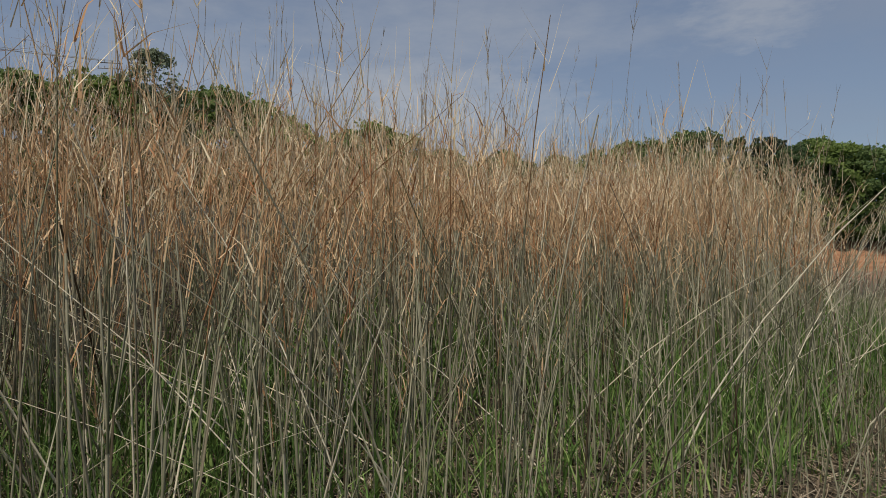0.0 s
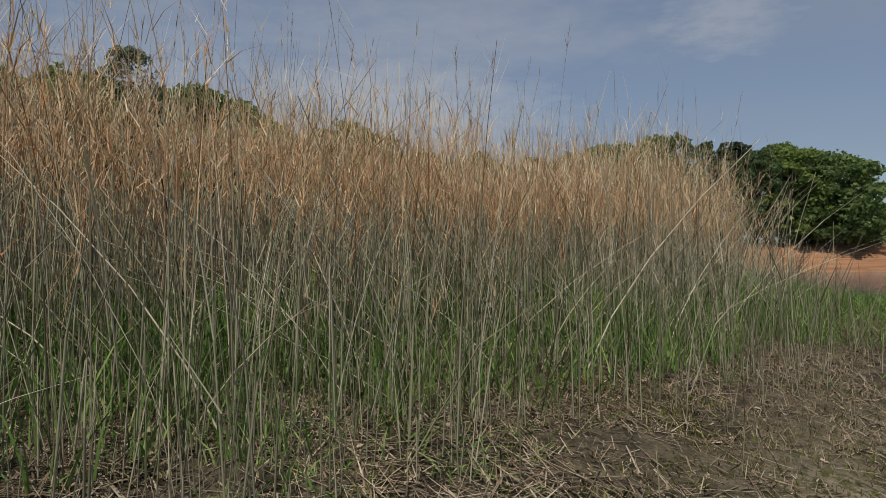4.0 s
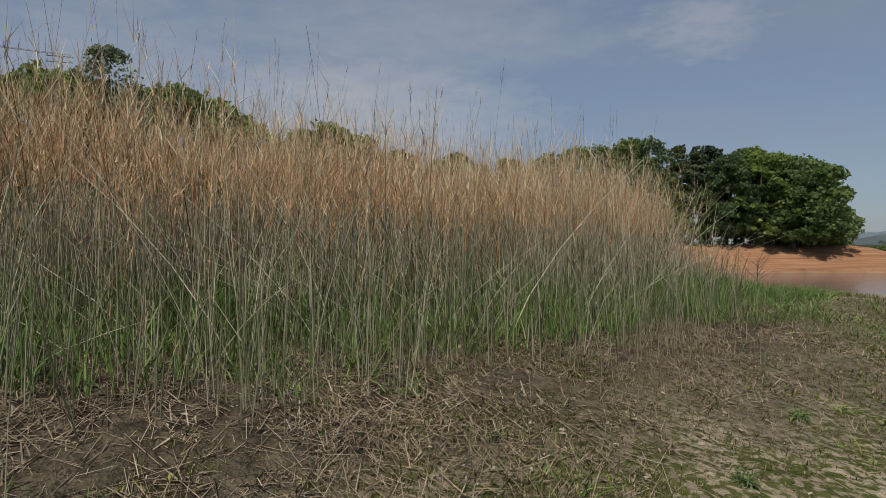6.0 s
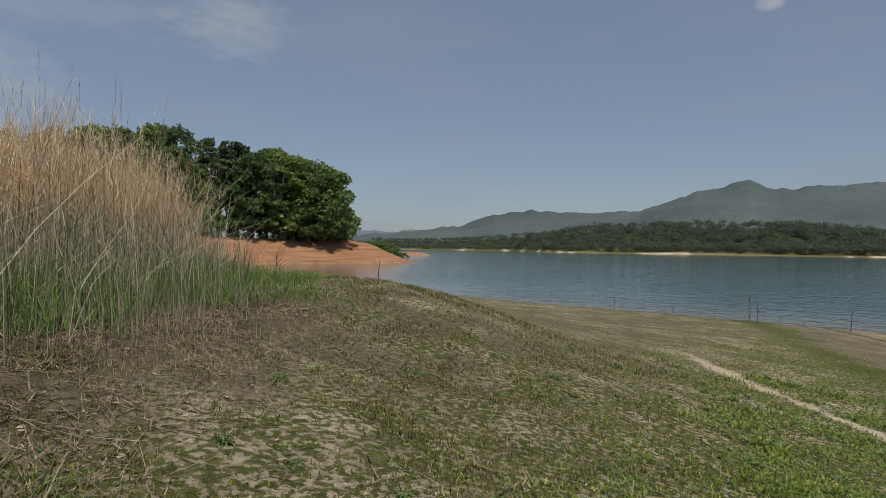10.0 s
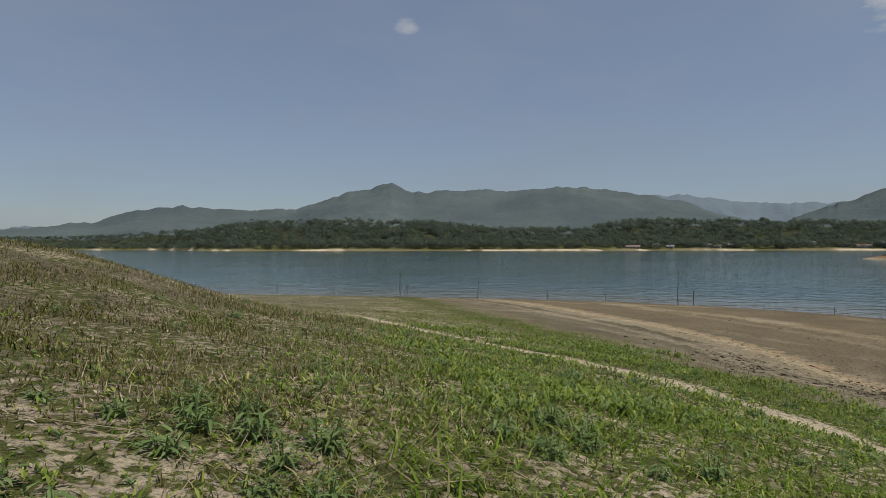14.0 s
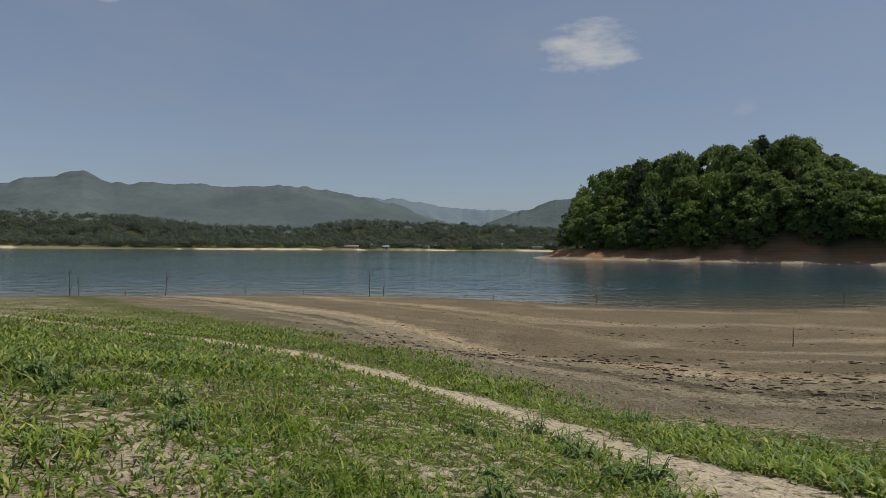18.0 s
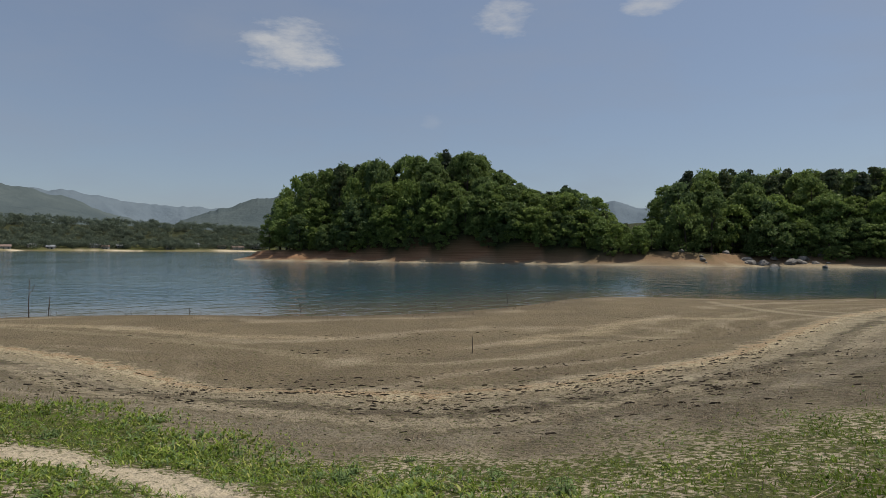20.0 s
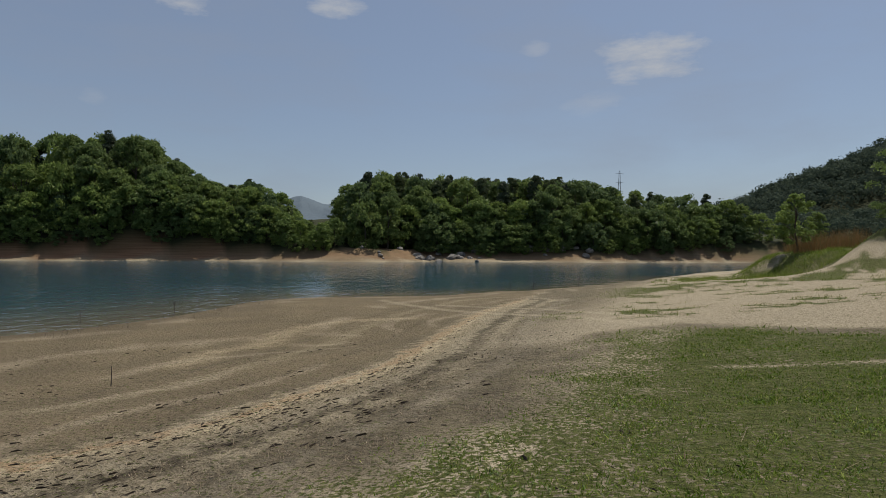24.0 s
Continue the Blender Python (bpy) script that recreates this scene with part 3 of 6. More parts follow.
def cover(x, y, z):
    """How much turf, litter, clay, pale sand, damp with reed-bed shade, and wood floor there is at a place."""
    r = np.hypot(x, y)
    shore = beyond(x, y, SAND_EDGE)            # above zero on the lake's side
    ragged = fbm(x * 0.9, y * 0.9, 11) * 0.9
    inland = step(-shore + ragged + 0.5 * fbm(x * 3.3, y * 3.3, 12), -0.7, 1.0)
    patch = step(fbm(x * 0.8, y * 0.8, 3) * 0.7 + fbm(x * 2.4, y * 2.4, 4, 2) + 0.1, -0.45, 0.45)
    dry = step(y - 0.32 * x, -1.6, 0.6)
    green = inland * (0.42 - 0.06 * dry + 0.24 * patch)
    strip = step(shore, -3.2, -0.4) * step(y, -4.5, -3) * inland
    green = np.maximum(green, strip * 0.95)
    lush = inland * step(-x, -2.6, -0.2) * step(-y, 4.5, 6.5) * (0.72 + 0.28 * patch)
    green = np.maximum(green, lush)
    d, t = away(x, y, TRACK)
    wide = 0.08 + 0.2 * t + 0.16 * ragged + 0.22 * fbm(x * 2.7, y * 2.7, 13)
    track = step(-d, -wide - 0.16, -wide + 0.1) * step(t, 0.08, 0.16)
    green = green * (1 - track)
    worn = np.exp(-((x - 1.9) ** 2 + (y + 0.75) ** 2) / 0.9)
    green = green * (1 - 0.55 * step(worn + 0.6 * fbm(x * 3, y * 3, 61), 0.42, 0.85))
    front = -beyond(x, y, REED_FRONT)          # distance out of the reed bed
    litter = step(-front + ragged * 0.5, -2.3, -0.7)
    litter = np.maximum(litter, 0.55 * inland * step(y - 0.32 * x, 0.2, 2.6) * step(fbm(x * 1.9, y * 1.9, 63), -0.3, 0.3) * (r < 30))
    green = green * (1 - 0.85 * litter)
    # south: pale sand with a green rim
    south = step(shore, 0.0, 0.8) * step(-y, 13, 15.5) * step(-x, -6.5, -2.5)
    rd, _ = away(x, y, ((6, -35), (1.5, -40), (-3, -39), (-8, -35), (-14, -31)))
    tufts = step(fbm(x * 0.8, y * 0.9, 21) + 0.6 * fbm(x * 3, y * 3, 22) - 0.25 * (1 - step(rd, 0.5, 5)) * -1, 0.18, 0.4)
    bands = step(fbm(x * 0.12, y * 0.22, 23), -0.12, 0.16) * step(-y, 17.5, 20)
    rim = tufts * np.maximum(bands, 1 - step(rd, 1.5, 4.5)) * south
    begin, lowest = np.interp(x, (-9, -6), (36, 44)), np.interp(x, (-9, -6), (2.6, 0.7))
    slope = step(-y - begin, 0, 4) * step(z + 0.5 * ragged, lowest, lowest + 0.5) * (x < 4) * (r < 88)
    slope = slope * (0.15 + 0.85 * step(fbm(x * 0.45, y * 0.45, 24) + 0.5 * fbm(x * 1.7, y * 1.7, 26), -0.4, 0.05))
    green = np.maximum(np.maximum(green * (1 - south), rim * 0.9), slope)
    south = south * (1 - slope)
    pale = np.maximum(np.maximum(track, south * 0.6), 0.7 * step(worn, 0.4, 0.8))
    streak, _ = away(x, y, ((0.5, -11.5), (-1.5, -11.45), (-4, -11.7)))
    pale = np.maximum(pale, 0.8 * (1 - step(streak + 0.2 * ragged, 0.05, 0.25)))
    green = green * (1 - 0.8 * (1 - step(streak + 0.2 * ragged, 0.05, 0.25)))
    lines = np.sin(z * 46 + fbm(x * 0.22, y * 0.22, 17) * 5.0)
    bare = (1 - inland) * (r < 90)
    pale = np.maximum(pale, bare * step(lines, 0.5, 1.0) * 0.3 * step(fbm(x * 0.5, y * 0.5, 19), -0.25, 0.3))
    pale = np.maximum(pale, inland * (0.55 - 0.14 * dry + 0.35 * (1 - patch)) * (1 - litter) * (1 - lush))
    # wet sand at the waterline; under the reeds, damp humus plus painted shade
    wet_shade = np.maximum(0.5 * (1 - step(z + 0.05 * ragged, 0.0, 0.08)), 0.75 * step(-front, 0.0, 0.7) * (r < 25))
    far = r > 88
    clay = np.where(far & (r < 400), step(z, np.where(y > 0, -0.5, 0.2), np.where(y > 0, 0.1, 0.7)), 0) * np.where(y > 0, 1.0, 0.85 - 0.5 * step(-x, -96, -80))
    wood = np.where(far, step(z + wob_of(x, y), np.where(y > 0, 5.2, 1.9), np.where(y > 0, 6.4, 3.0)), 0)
    pale = np.where(far & (y < 0) & (r < 260), (1 - step(z, 0.2, 0.5)) * 0.45, pale)
    farshore = (r > 400) & (x > 0)
    clay = np.where(farshore, 0, clay)
    pale = np.where(farshore, step(z, -0.2, 0.2) * (1 - step(z, 1.1, 1.8)), pale)
    green = np.where(far, np.where(farshore, step(z, 1.2, 1.9), step(z, 3.0, 4.5)) * 0.8, green)
    crumbly = bare * (1 - step(shore, 1.6, 3.8)) * step(fbm(x * 2.2, y * 2.2, 27) + 0.1, -0.25, 0.3) * (1 - south)
    litter = np.maximum(litter, crumbly * (0.18 + 0.3 * step(-y, 4.5, 7.5)))
    litter = np.where(far, 0, litter)
    return np.stack([green, litter, clay, pale, wet_shade, wood], -1)


def wob_of(x, y):
    return fbm(x / 6, y / 6, 8) * 1.6


def build_ground():
    rings = [0.0] + list(np.geomspace(0.5, 60, 250)) + list(np.geomspace(61.5, 300, 70)) + list(np.geomspace(306, 4800, 60))
    turns = np.linspace(0, 2 * np.pi, 720, endpoint=False)
    r, a = np.meshgrid(rings, turns, indexing="ij")
    x, y = r * np.sin(a) + 0.4, r * np.cos(a) - 0.8
    z = land(x, y)
    masks = cover(x, y, z)
    near = np.exp(-(r / 45) ** 2)
    rough = 0.3 + 0.7 * np.clip(masks[..., 0] + masks[..., 1], 0, 1)
    z = z + near * rough * (0.035 * fbm(x * 1.7, y * 1.7, 31) + 0.02 * fbm(x * 7, y * 7, 32)) * step(z, -0.02, 0.15)
    verts = np.stack([x, y, z], -1).reshape(-1, 3)
    ob = mesh_object("ground", verts, grid_faces(len(rings), 720, True)[:, ::-1], GROUND)
    flat = masks.reshape(-1, 6)
    strand = np.stack([np.clip(beyond(x, y, DRIFT), -12, 12), np.minimum(*(np.clip(away(x, y, arc)[0], 0, 9) for arc in ARCS)),
                       np.minimum(*(np.clip(away(x, y, rut)[0], 0, 9) for rut in RUTS)), np.ones_like(x)], -1)
    layer = ob.data.color_attributes.new("strand", "FLOAT_COLOR", "POINT")
    layer.data.foreach_set("color", strand.astype(np.float32).ravel())
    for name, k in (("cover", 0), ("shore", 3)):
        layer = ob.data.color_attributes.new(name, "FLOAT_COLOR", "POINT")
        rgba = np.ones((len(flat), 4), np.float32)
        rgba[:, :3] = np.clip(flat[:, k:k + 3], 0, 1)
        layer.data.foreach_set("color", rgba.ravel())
    return tagged(ob, "dry sandy lake shore with patchy turf and damp mud", "ground", kind="structure")


build_ground()
def build_lake():
    rings = [0.0] + list(np.linspace(9, 70, 123)) + list(np.geomspace(72, 4500, 60))
    turns = np.linspace(0, 2 * np.pi, 240, endpoint=False)
    r, a = np.meshgrid(rings, turns, indexing="ij")
    x, y = r * np.sin(a), r * np.cos(a)
    ob = mesh_object("water", np.stack([x, y, 0 * x], -1).reshape(-1, 3), grid_faces(len(rings), 240, True)[:, ::-1], WATER)
    bed = np.exp(-np.maximum(-land(x, y), 0) / 0.28) * (r < 75)
    layer = ob.data.color_attributes.new("shallow", "FLOAT_COLOR", "POINT")
    layer.data.foreach_set("color", np.stack([bed, bed, bed, np.ones_like(bed)], -1).astype(np.float32).ravel())
    return tagged(ob, "calm blue-green lake with small ripples and sandy shallows", "water", kind="structure")


build_lake()


def ridge(name, mat, az, el, dist, deep, seed, label):
    """A mountain chain: its crest follows bearings and heights (degrees) at that distance."""
    ang = np.radians(np.linspace(az[0], az[-1], 420))
    crest = np.tan(np.radians(np.interp(np.degrees(ang), az, el))) * dist + 2
    bumps = fbm(np.degrees(ang) * 1.1, ang * 0 + seed, seed, 5) * dist * 0.0045
    rows = np.linspace(-1, 1, 41)
    u, a = np.meshgrid(rows, ang, indexing="ij")
    r = dist + u * deep
    x, y = r * np.sin(a), r * np.cos(a)
    gully = 0.7 - 2.2 * np.abs(fbm(x / 380, y / 380, seed, 4))
    fall = (1 - np.abs(u)) ** 0.85
    z = bumps[None, :] * fall ** 6 + crest[None, :] * fall * (1 + 0.8 * gully * (1 - fall) * fall) - 3
    ob = mesh_object(name, np.stack([x, y, z], -1).reshape(-1, 3), grid_faces(41, 420)[:, ::-1], mat)
    return tagged(ob, label, "mountain", kind="structure")


ridge("backdrop_mountain", HAZED_MOUNTAIN, (30, 38, 45, 48.5, 52, 56.5, 61, 66.3, 68.5, 70.2, 72.4, 78, 82.4, 86.9, 94, 97, 101, 106),
      (0.6, 1.5, 2.2, 3.35, 3.8, 3.65, 3.6, 5.3, 5.75, 6.1, 5.3, 5.65, 5.45, 5.75, 4.8, 4.0, 2.6, 1.0), 2300, 800, 3, "hazy haze-tinted wooded mountain chain across the lake")
ridge("backdrop_mountain", HAZED_MOUNTAIN_FAR, (88, 94, 96.5, 100, 103, 107, 112, 120, 135, 143, 144, 146, 149, 156),
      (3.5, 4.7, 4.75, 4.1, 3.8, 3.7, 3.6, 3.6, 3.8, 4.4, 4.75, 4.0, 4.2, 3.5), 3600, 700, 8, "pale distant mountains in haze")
ridge("backdrop_mountain", HAZED_MOUNTAIN, (104, 106.5, 108.9, 111.4, 114, 118, 124, 132), (2.2, 3.2, 3.9, 4.7, 5.2, 5.0, 4.6, 3.6), 1900, 500, 12, "wooded hill beyond the village")
ridge("backdrop_mountain", HAZED_MOUNTAIN_FAR, (30, 36, 40, 44, 50), (0.8, 1.6, 1.75, 1.7, 1.0), 3300, 500, 15, "low distant hills in haze")

# ---- plants: helpers ----
rng = np.random.default_rng(7)


def blades(base, height, lean, width, bend=0.25, segs=3, taper=0.15, facing=None, droop=0.0, outline=None):
    """Flat blades: base (n,3), height (n), lean (n,2) sideways shift of the tip, width (n). Returns verts and quads."""
    n = len(base)
    t = np.linspace(0, 1, segs + 1)
    turn = rng.uniform(0, np.pi * 2, n) if facing is None else facing
    side = np.stack([np.cos(turn), np.sin(turn), 0 * turn], 1)
    out = np.zeros((n, segs + 1, 2, 3), np.float32)
    for k, s in enumerate(t):
        c = base.copy()
        c[:, :2] += lean * (s * (1 - bend) + bend * s * s)[..., None] if np.ndim(s) else lean * (s * (1 - bend) + bend * s * s)
        c[:, 2] += height * (s - droop * s ** 3)
        w = (width * (outline[k] if outline else 1 - s * (1 - taper)))[:, None] * side * 0.5
        out[:, k, 0], out[:, k, 1] = c - w, c + w
    verts = out.reshape(-1, 3)
    m = np.arange(n)[:, None] * (segs + 1) * 2 + np.arange(segs)[None, :] * 2
    quads = np.stack([m, m + 1, m + 3, m + 2], -1).reshape(-1, 4)
    return verts, quads


def stems(base, height, lean, radius, segs=3, curve=0.3, top=0.45):
    """Three-sided stalks. Returns verts and quads."""
    n = len(base)
    out = np.zeros((n, segs + 1, 3, 3), np.float32)
    turn = rng.uniform(0, 2, n)
    for k in range(segs + 1):
        s = k / segs
        c = base.copy()
        c[:, :2] += lean * (s * (1 - curve) + curve * s * s)
        c[:, 2] += height * s
        rad = radius * (1 - s * (1 - top))
        for q in range(3):
            a = turn + q * 2.0944
            out[:, k, q] = c + np.stack([np.cos(a) * rad, np.sin(a) * rad, 0 * a], 1)
    m = np.arange(n)[:, None, None] * (segs + 1) * 3 + np.arange(segs)[None, :, None] * 3
    q = np.arange(3)[None, None, :]
    a, b = m + q, m + (q + 1) % 3
    quads = np.stack([a, b, b + 3, a + 3], -1).reshape(-1, 4)
    return out.reshape(-1, 3), quads


def joined(parts):
    """Several (verts, quads) as one."""
    vs, qs, k = [], [], 0
    for v, q in parts:
        vs.append(v)
        qs.append(q + k)
        k += len(v)
    return np.concatenate(vs), np.concatenate(qs)


def on_land(x, y, sink=0.01):
    return np.stack([x, y, land(x, y) - sink], 1)


def part(name, bm, material, parent, label=""):
    me = bpy.data.meshes.new(name)
    bm.to_mesh(me)
    bm.free()
    me.materials.append(material)
    ob = new(name, me)
    ob.parent = parent
    return tagged(ob, label) if label else ob


def tube(bm, points, radii, sides=6):
    """A round limb through the points."""
    rings = []
    for k, p in enumerate(points):
        p = Vector(p)
        d = (Vector(points[min(k + 1, len(points) - 1)]) - Vector(points[max(k - 1, 0)])).normalized()
        a = d.orthogonal().normalized()
        b = d.cross(a)
        rings.append([bm.verts.new(p + (a * math.cos(2 * math.pi * q / sides) + b * math.sin(2 * math.pi * q / sides)) * radii[k]) for q in range(sides)])
    for one, two in zip(rings, rings[1:]):
        for q in range(sides):
            bm.faces.new((one[q], one[(q + 1) % sides], two[(q + 1) % sides], two[q]))
    bm.faces.new(rings[-1])
    bm.faces.new(rings[0][::-1])


# ---- the reed bed ----
def reed_places(n, x0, x1, y0, y1, low, high):
    """Random places in the bed, at a distance behind its front between low and high."""
    x, y = rng.uniform(x0, x1, n), rng.uniform(y0, y1, n)
    d = beyond(x, y, REED_FRONT)
    keep = (d > low) & (d < high)
    return x[keep], y[keep], d[keep]


def flank(x, y):
    """How much a place belongs to the thin east flank of the bed (0 to 1)."""
    return step(y + 0.4 * x, 5.6, 7.6)


def build_reeds():
    x, y, d = reed_places(110000, -13, 8, 0, 18, -0.9, 6.0)
    side = flank(x, y)
    full = np.where(d < 0.3, 0.09 + 0.24 * step(d, -0.9, 0.3), np.where(d < 1.8, 0.36, 0.2))
    thin = rng.uniform(0, 1, len(x)) < full * (1 - side * (1 - 0.24 - 0.76 * step(d, -0.2, 2.0)))
    x, y, d, side = x[thin], y[thin], d[thin], side[thin]
    n = len(x)
    base = on_land(x, y)
    tall = (1.40 + 0.34 * step(x, 0.6, 3.0) + 0.16 * vnoise(x * 0.7, y * 0.7, 4) + rng.normal(0, 0.2, n)) * np.where(d < 0.3, 0.55 + 0.35 * step(d, -0.9, 0.3), 1.0)
    tall *= 1 - side * 0.34 * (1 - step(d, -0.6, 1.8))
    tall = np.where(rng.uniform(0, 1, n) < 0.14, tall * rng.uniform(0.3, 0.8, n), tall)
    lean = rng.standard_t(2.2, (n, 2)).clip(-7, 7) * 0.10 * tall[:, None] + np.array([0.02, -0.02])
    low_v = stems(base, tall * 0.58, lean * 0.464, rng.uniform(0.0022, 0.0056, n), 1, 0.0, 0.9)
    tagged(mesh_object("reed_stem", *low_v, REED_LOW), "weathered grey-brown lower stems of a dense reed bed, toned for shade", "reeds", kind="stuff")
    mid = base.copy()
    mid[:, :2] += lean * 0.464
    mid[:, 2] += tall * 0.58
    bare = d < 0.15
    keep_rng = rng.uniform(0.0022, 0.0044, n)
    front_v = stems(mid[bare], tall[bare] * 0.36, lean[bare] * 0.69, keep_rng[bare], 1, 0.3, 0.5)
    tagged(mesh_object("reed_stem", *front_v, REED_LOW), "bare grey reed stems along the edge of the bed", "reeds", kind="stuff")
    high_v = stems(mid[~bare], (tall * 0.42)[~bare], (lean * 0.69)[~bare], keep_rng[~bare], 2, 0.3, 0.4)
    # dry leaves along the upper half
    k = rng.choice(np.nonzero(~bare)[0], int(n * 4.6))
    s = rng.uniform(0.56, 1.0, len(k)) ** 0.8
    at = base[k].copy()
    at[:, :2] += lean[k] * (0.4 * np.minimum(s, 0.5) * 2 + 0.75 * np.maximum(s - 0.5, 0) * 2)[:, None]
    at[:, 2] += tall[k] * s
    cream = rng.uniform(0, 1, len(k)) < 0.12 + 0.42 * step(x[k], 0.3, 2.8)
    made = []
    for which in (~cream, cream):
        m = int(which.sum())
        made.append(blades(at[which], rng.uniform(0.02, 0.28, m), rng.normal(0, 0.085, (m, 2)), rng.uniform(0.0035, 0.0092, m), 0.5, 2, 0.1, None, 0.25))
    tagged(mesh_object("reed_leaf", *made[1], TIP), "cream dry leaves of a reed bed", "reeds", kind="stuff")
    tagged(mesh_object("reed_leaf", *joined([high_v, made[0]]), REED), "dry tan and russet upper stalks and leaves of a reed bed", "reeds", kind="stuff")
    k = np.repeat(np.nonzero((rng.uniform(0, 1, n) < 0.85) & ~bare)[0], 4)
    tip = base[k].copy()
    tip[:, :2] += lean[k] * 1.12
    tip[:, 2] += tall[k] * rng.uniform(0.84, 1.05, len(k))
    tagged(mesh_object("reed_tip", *blades(tip, rng.uniform(0.06, 0.32, len(k)), rng.normal(0, 0.06, (len(k), 2)), rng.uniform(0.0026, 0.0052, len(k)), 0.5, 1, 0.2), TIP), "pale feathery tips of dry reeds", "reeds", kind="stuff")
    # tall thin stalks with a plume
    x, y, d = reed_places(3000, -10, 6, 1, 15, 0.2, 4.5)
    x, y = x[:400], y[:400]
    n = len(x)
    base, tall = on_land(x, y), rng.uniform(1.6, 2.5, n)
    lean = rng.standard_t(3, (n, 2)).clip(-4, 4) * 0.14 + np.array([0.05, 0])
    a = stems(base, tall, lean, rng.uniform(0.002, 0.0038, n), 4, 0.5, 0.35)
    k = rng.integers(0, n, n * 7)
    s = rng.uniform(0.86, 1.0, len(k))
    at = base[k].copy()
    at[:, :2] += lean[k] * (s * 0.5 + 0.5 * s * s)[:, None]
    at[:, 2] += tall[k] * s
    b = blades(at, rng.uniform(0.03, 0.10, len(k)), rng.normal(0, 0.012, (len(k), 2)), rng.uniform(0.003, 0.006, len(k)), 0.3, 1, 0.2)
    tagged(mesh_object("reed_plume", *joined([a, b]), PLUME), "tall dark reed stalks with sparse dry plumes", "reeds", kind="stuff")
    # broken stalks that lean across the bed
    x, y, d = reed_places(4200, -6, 6.5, 1, 11, -0.3, 1.4)
    x, y = x[:520], y[:520]
    n = len(x)
    lean = rng.normal(0, 0.55, (n, 2)) * np.array([1.25, 0.5]) + np.array([-0.25, -0.12])
    tagged(mesh_object("leaning_stalk", *stems(on_land(x, y), rng.uniform(0.25, 1.5, n), lean, rng.uniform(0.0026, 0.0062, n), 4, 0.5, 0.5), PALE_STALK),
           "pale broken stalks leaning through the reeds", "reeds", kind="stuff")
    # short dead stems left standing in the litter
    x, y, d = reed_places(26000, -8, 5.0, 0, 9, -1.7, 0.1)
    keep = rng.uniform(0, 1, len(x)) < 0.7 * step(d, -1.7, -0.1) ** 1.3 * step(fbm(x * 1.3, y * 1.3, 75), -0.35, 0.3)
    x, y, d = x[keep], y[keep], d[keep]
    n = len(x)
    tall = rng.uniform(0.10, 0.62, n) * (0.45 + 0.55 * step(d, -1.5, -0.1))
    tagged(mesh_object("dead_stem", *stems(on_land(x, y), tall, rng.normal(0, 0.09, (n, 2)) * tall[:, None], rng.uniform(0.0018, 0.0038, n), 2, 0.2, 0.6), REED_LOW),
           "thin dead grey stems standing in the litter", "reeds", kind="stuff")
    # fresh green shoots between the stems
    x, y, d = reed_places(330000, -13, 9.5, 0, 18, -1.7, 2.0)
    thin = rng.uniform(0, 1, len(x)) < 0.3 + 0.65 * step(vnoise(x * 0.8, y * 0.8, 14) + 0.5 * vnoise(x * 2.1, y * 2.1, 24), -0.2, 0.7)
    thin &= (d > -0.4 + 0.2 * vnoise(x * 2, y * 2, 25)) | (flank(x, y) * 1.7 > -d)
    x, y, d = x[thin], y[thin], d[thin]
    n = len(x)
    tall = rng.uniform(0.18, 0.95, n) * (0.8 + 0.35 * vnoise(x * 0.5, y * 0.5, 15)) * (0.3 + 0.7 * step(d, -1.5, 0.2))
    tagged(mesh_object("green_shoot", *blades(on_land(x, y), tall, rng.normal(0, 0.15, (n, 2)), rng.uniform(0.006, 0.016, n), 0.6, 3, 0.08, None, 0.2), SHOOT),
           "fresh green shoots growing up between dead reeds", "reeds", kind="stuff")
    # low green growth at the foot of the reeds
    x, y, d = reed_places(230000, -9, 9.5, 0, 12, -2.2, 1.6)
    lump = step(fbm(x * 1.6, y * 1.6, 71) - 0.18 * step(-d, 0.2, 1.2) + 0.3 * flank(x, y), -0.05, 0.4)
    keep = rng.uniform(0, 1, len(x)) < lump * 0.7
    x, y = x[keep], y[keep]
    n = len(x)
    tagged(mesh_object("undergrowth", *blades(on_land(x, y), rng.uniform(0.03, 0.26, n) * (1 + 0.6 * step(np.abs(x - 0.6), 0.6, 2.5)) * (1 - 0.65 * step(-d[keep], 0.2, 0.9)), rng.normal(0, 0.08, (n, 2)), rng.uniform(0.006, 0.016, n), 0.6, 2, 0.1, None, 0.25), SHOOT),
           "low green grass at the foot of the reeds", "grass", kind="stuff")


build_reeds()


# ---- ground cover ----
def scatter(n, x0, x1, y0, y1):
    return rng.uniform(x0, x1, n), rng.uniform(y0, y1, n)


def far_of(x, y):
    return np.hypot(x - 1.1, y + 0.2)


def thick_near(n, far=16.0):
    """Places round the walk, thinner with distance from it."""
    r, a = far * rng.uniform(0.02, 1, n) ** 1.25, np.where(rng.uniform(0, 1, n) < 0.1, rng.uniform(0, 2 * np.pi, n), rng.uniform(-0.95, 3.62, n))
    return 1.2 + r * np.sin(a), -1.0 + r * np.cos(a)


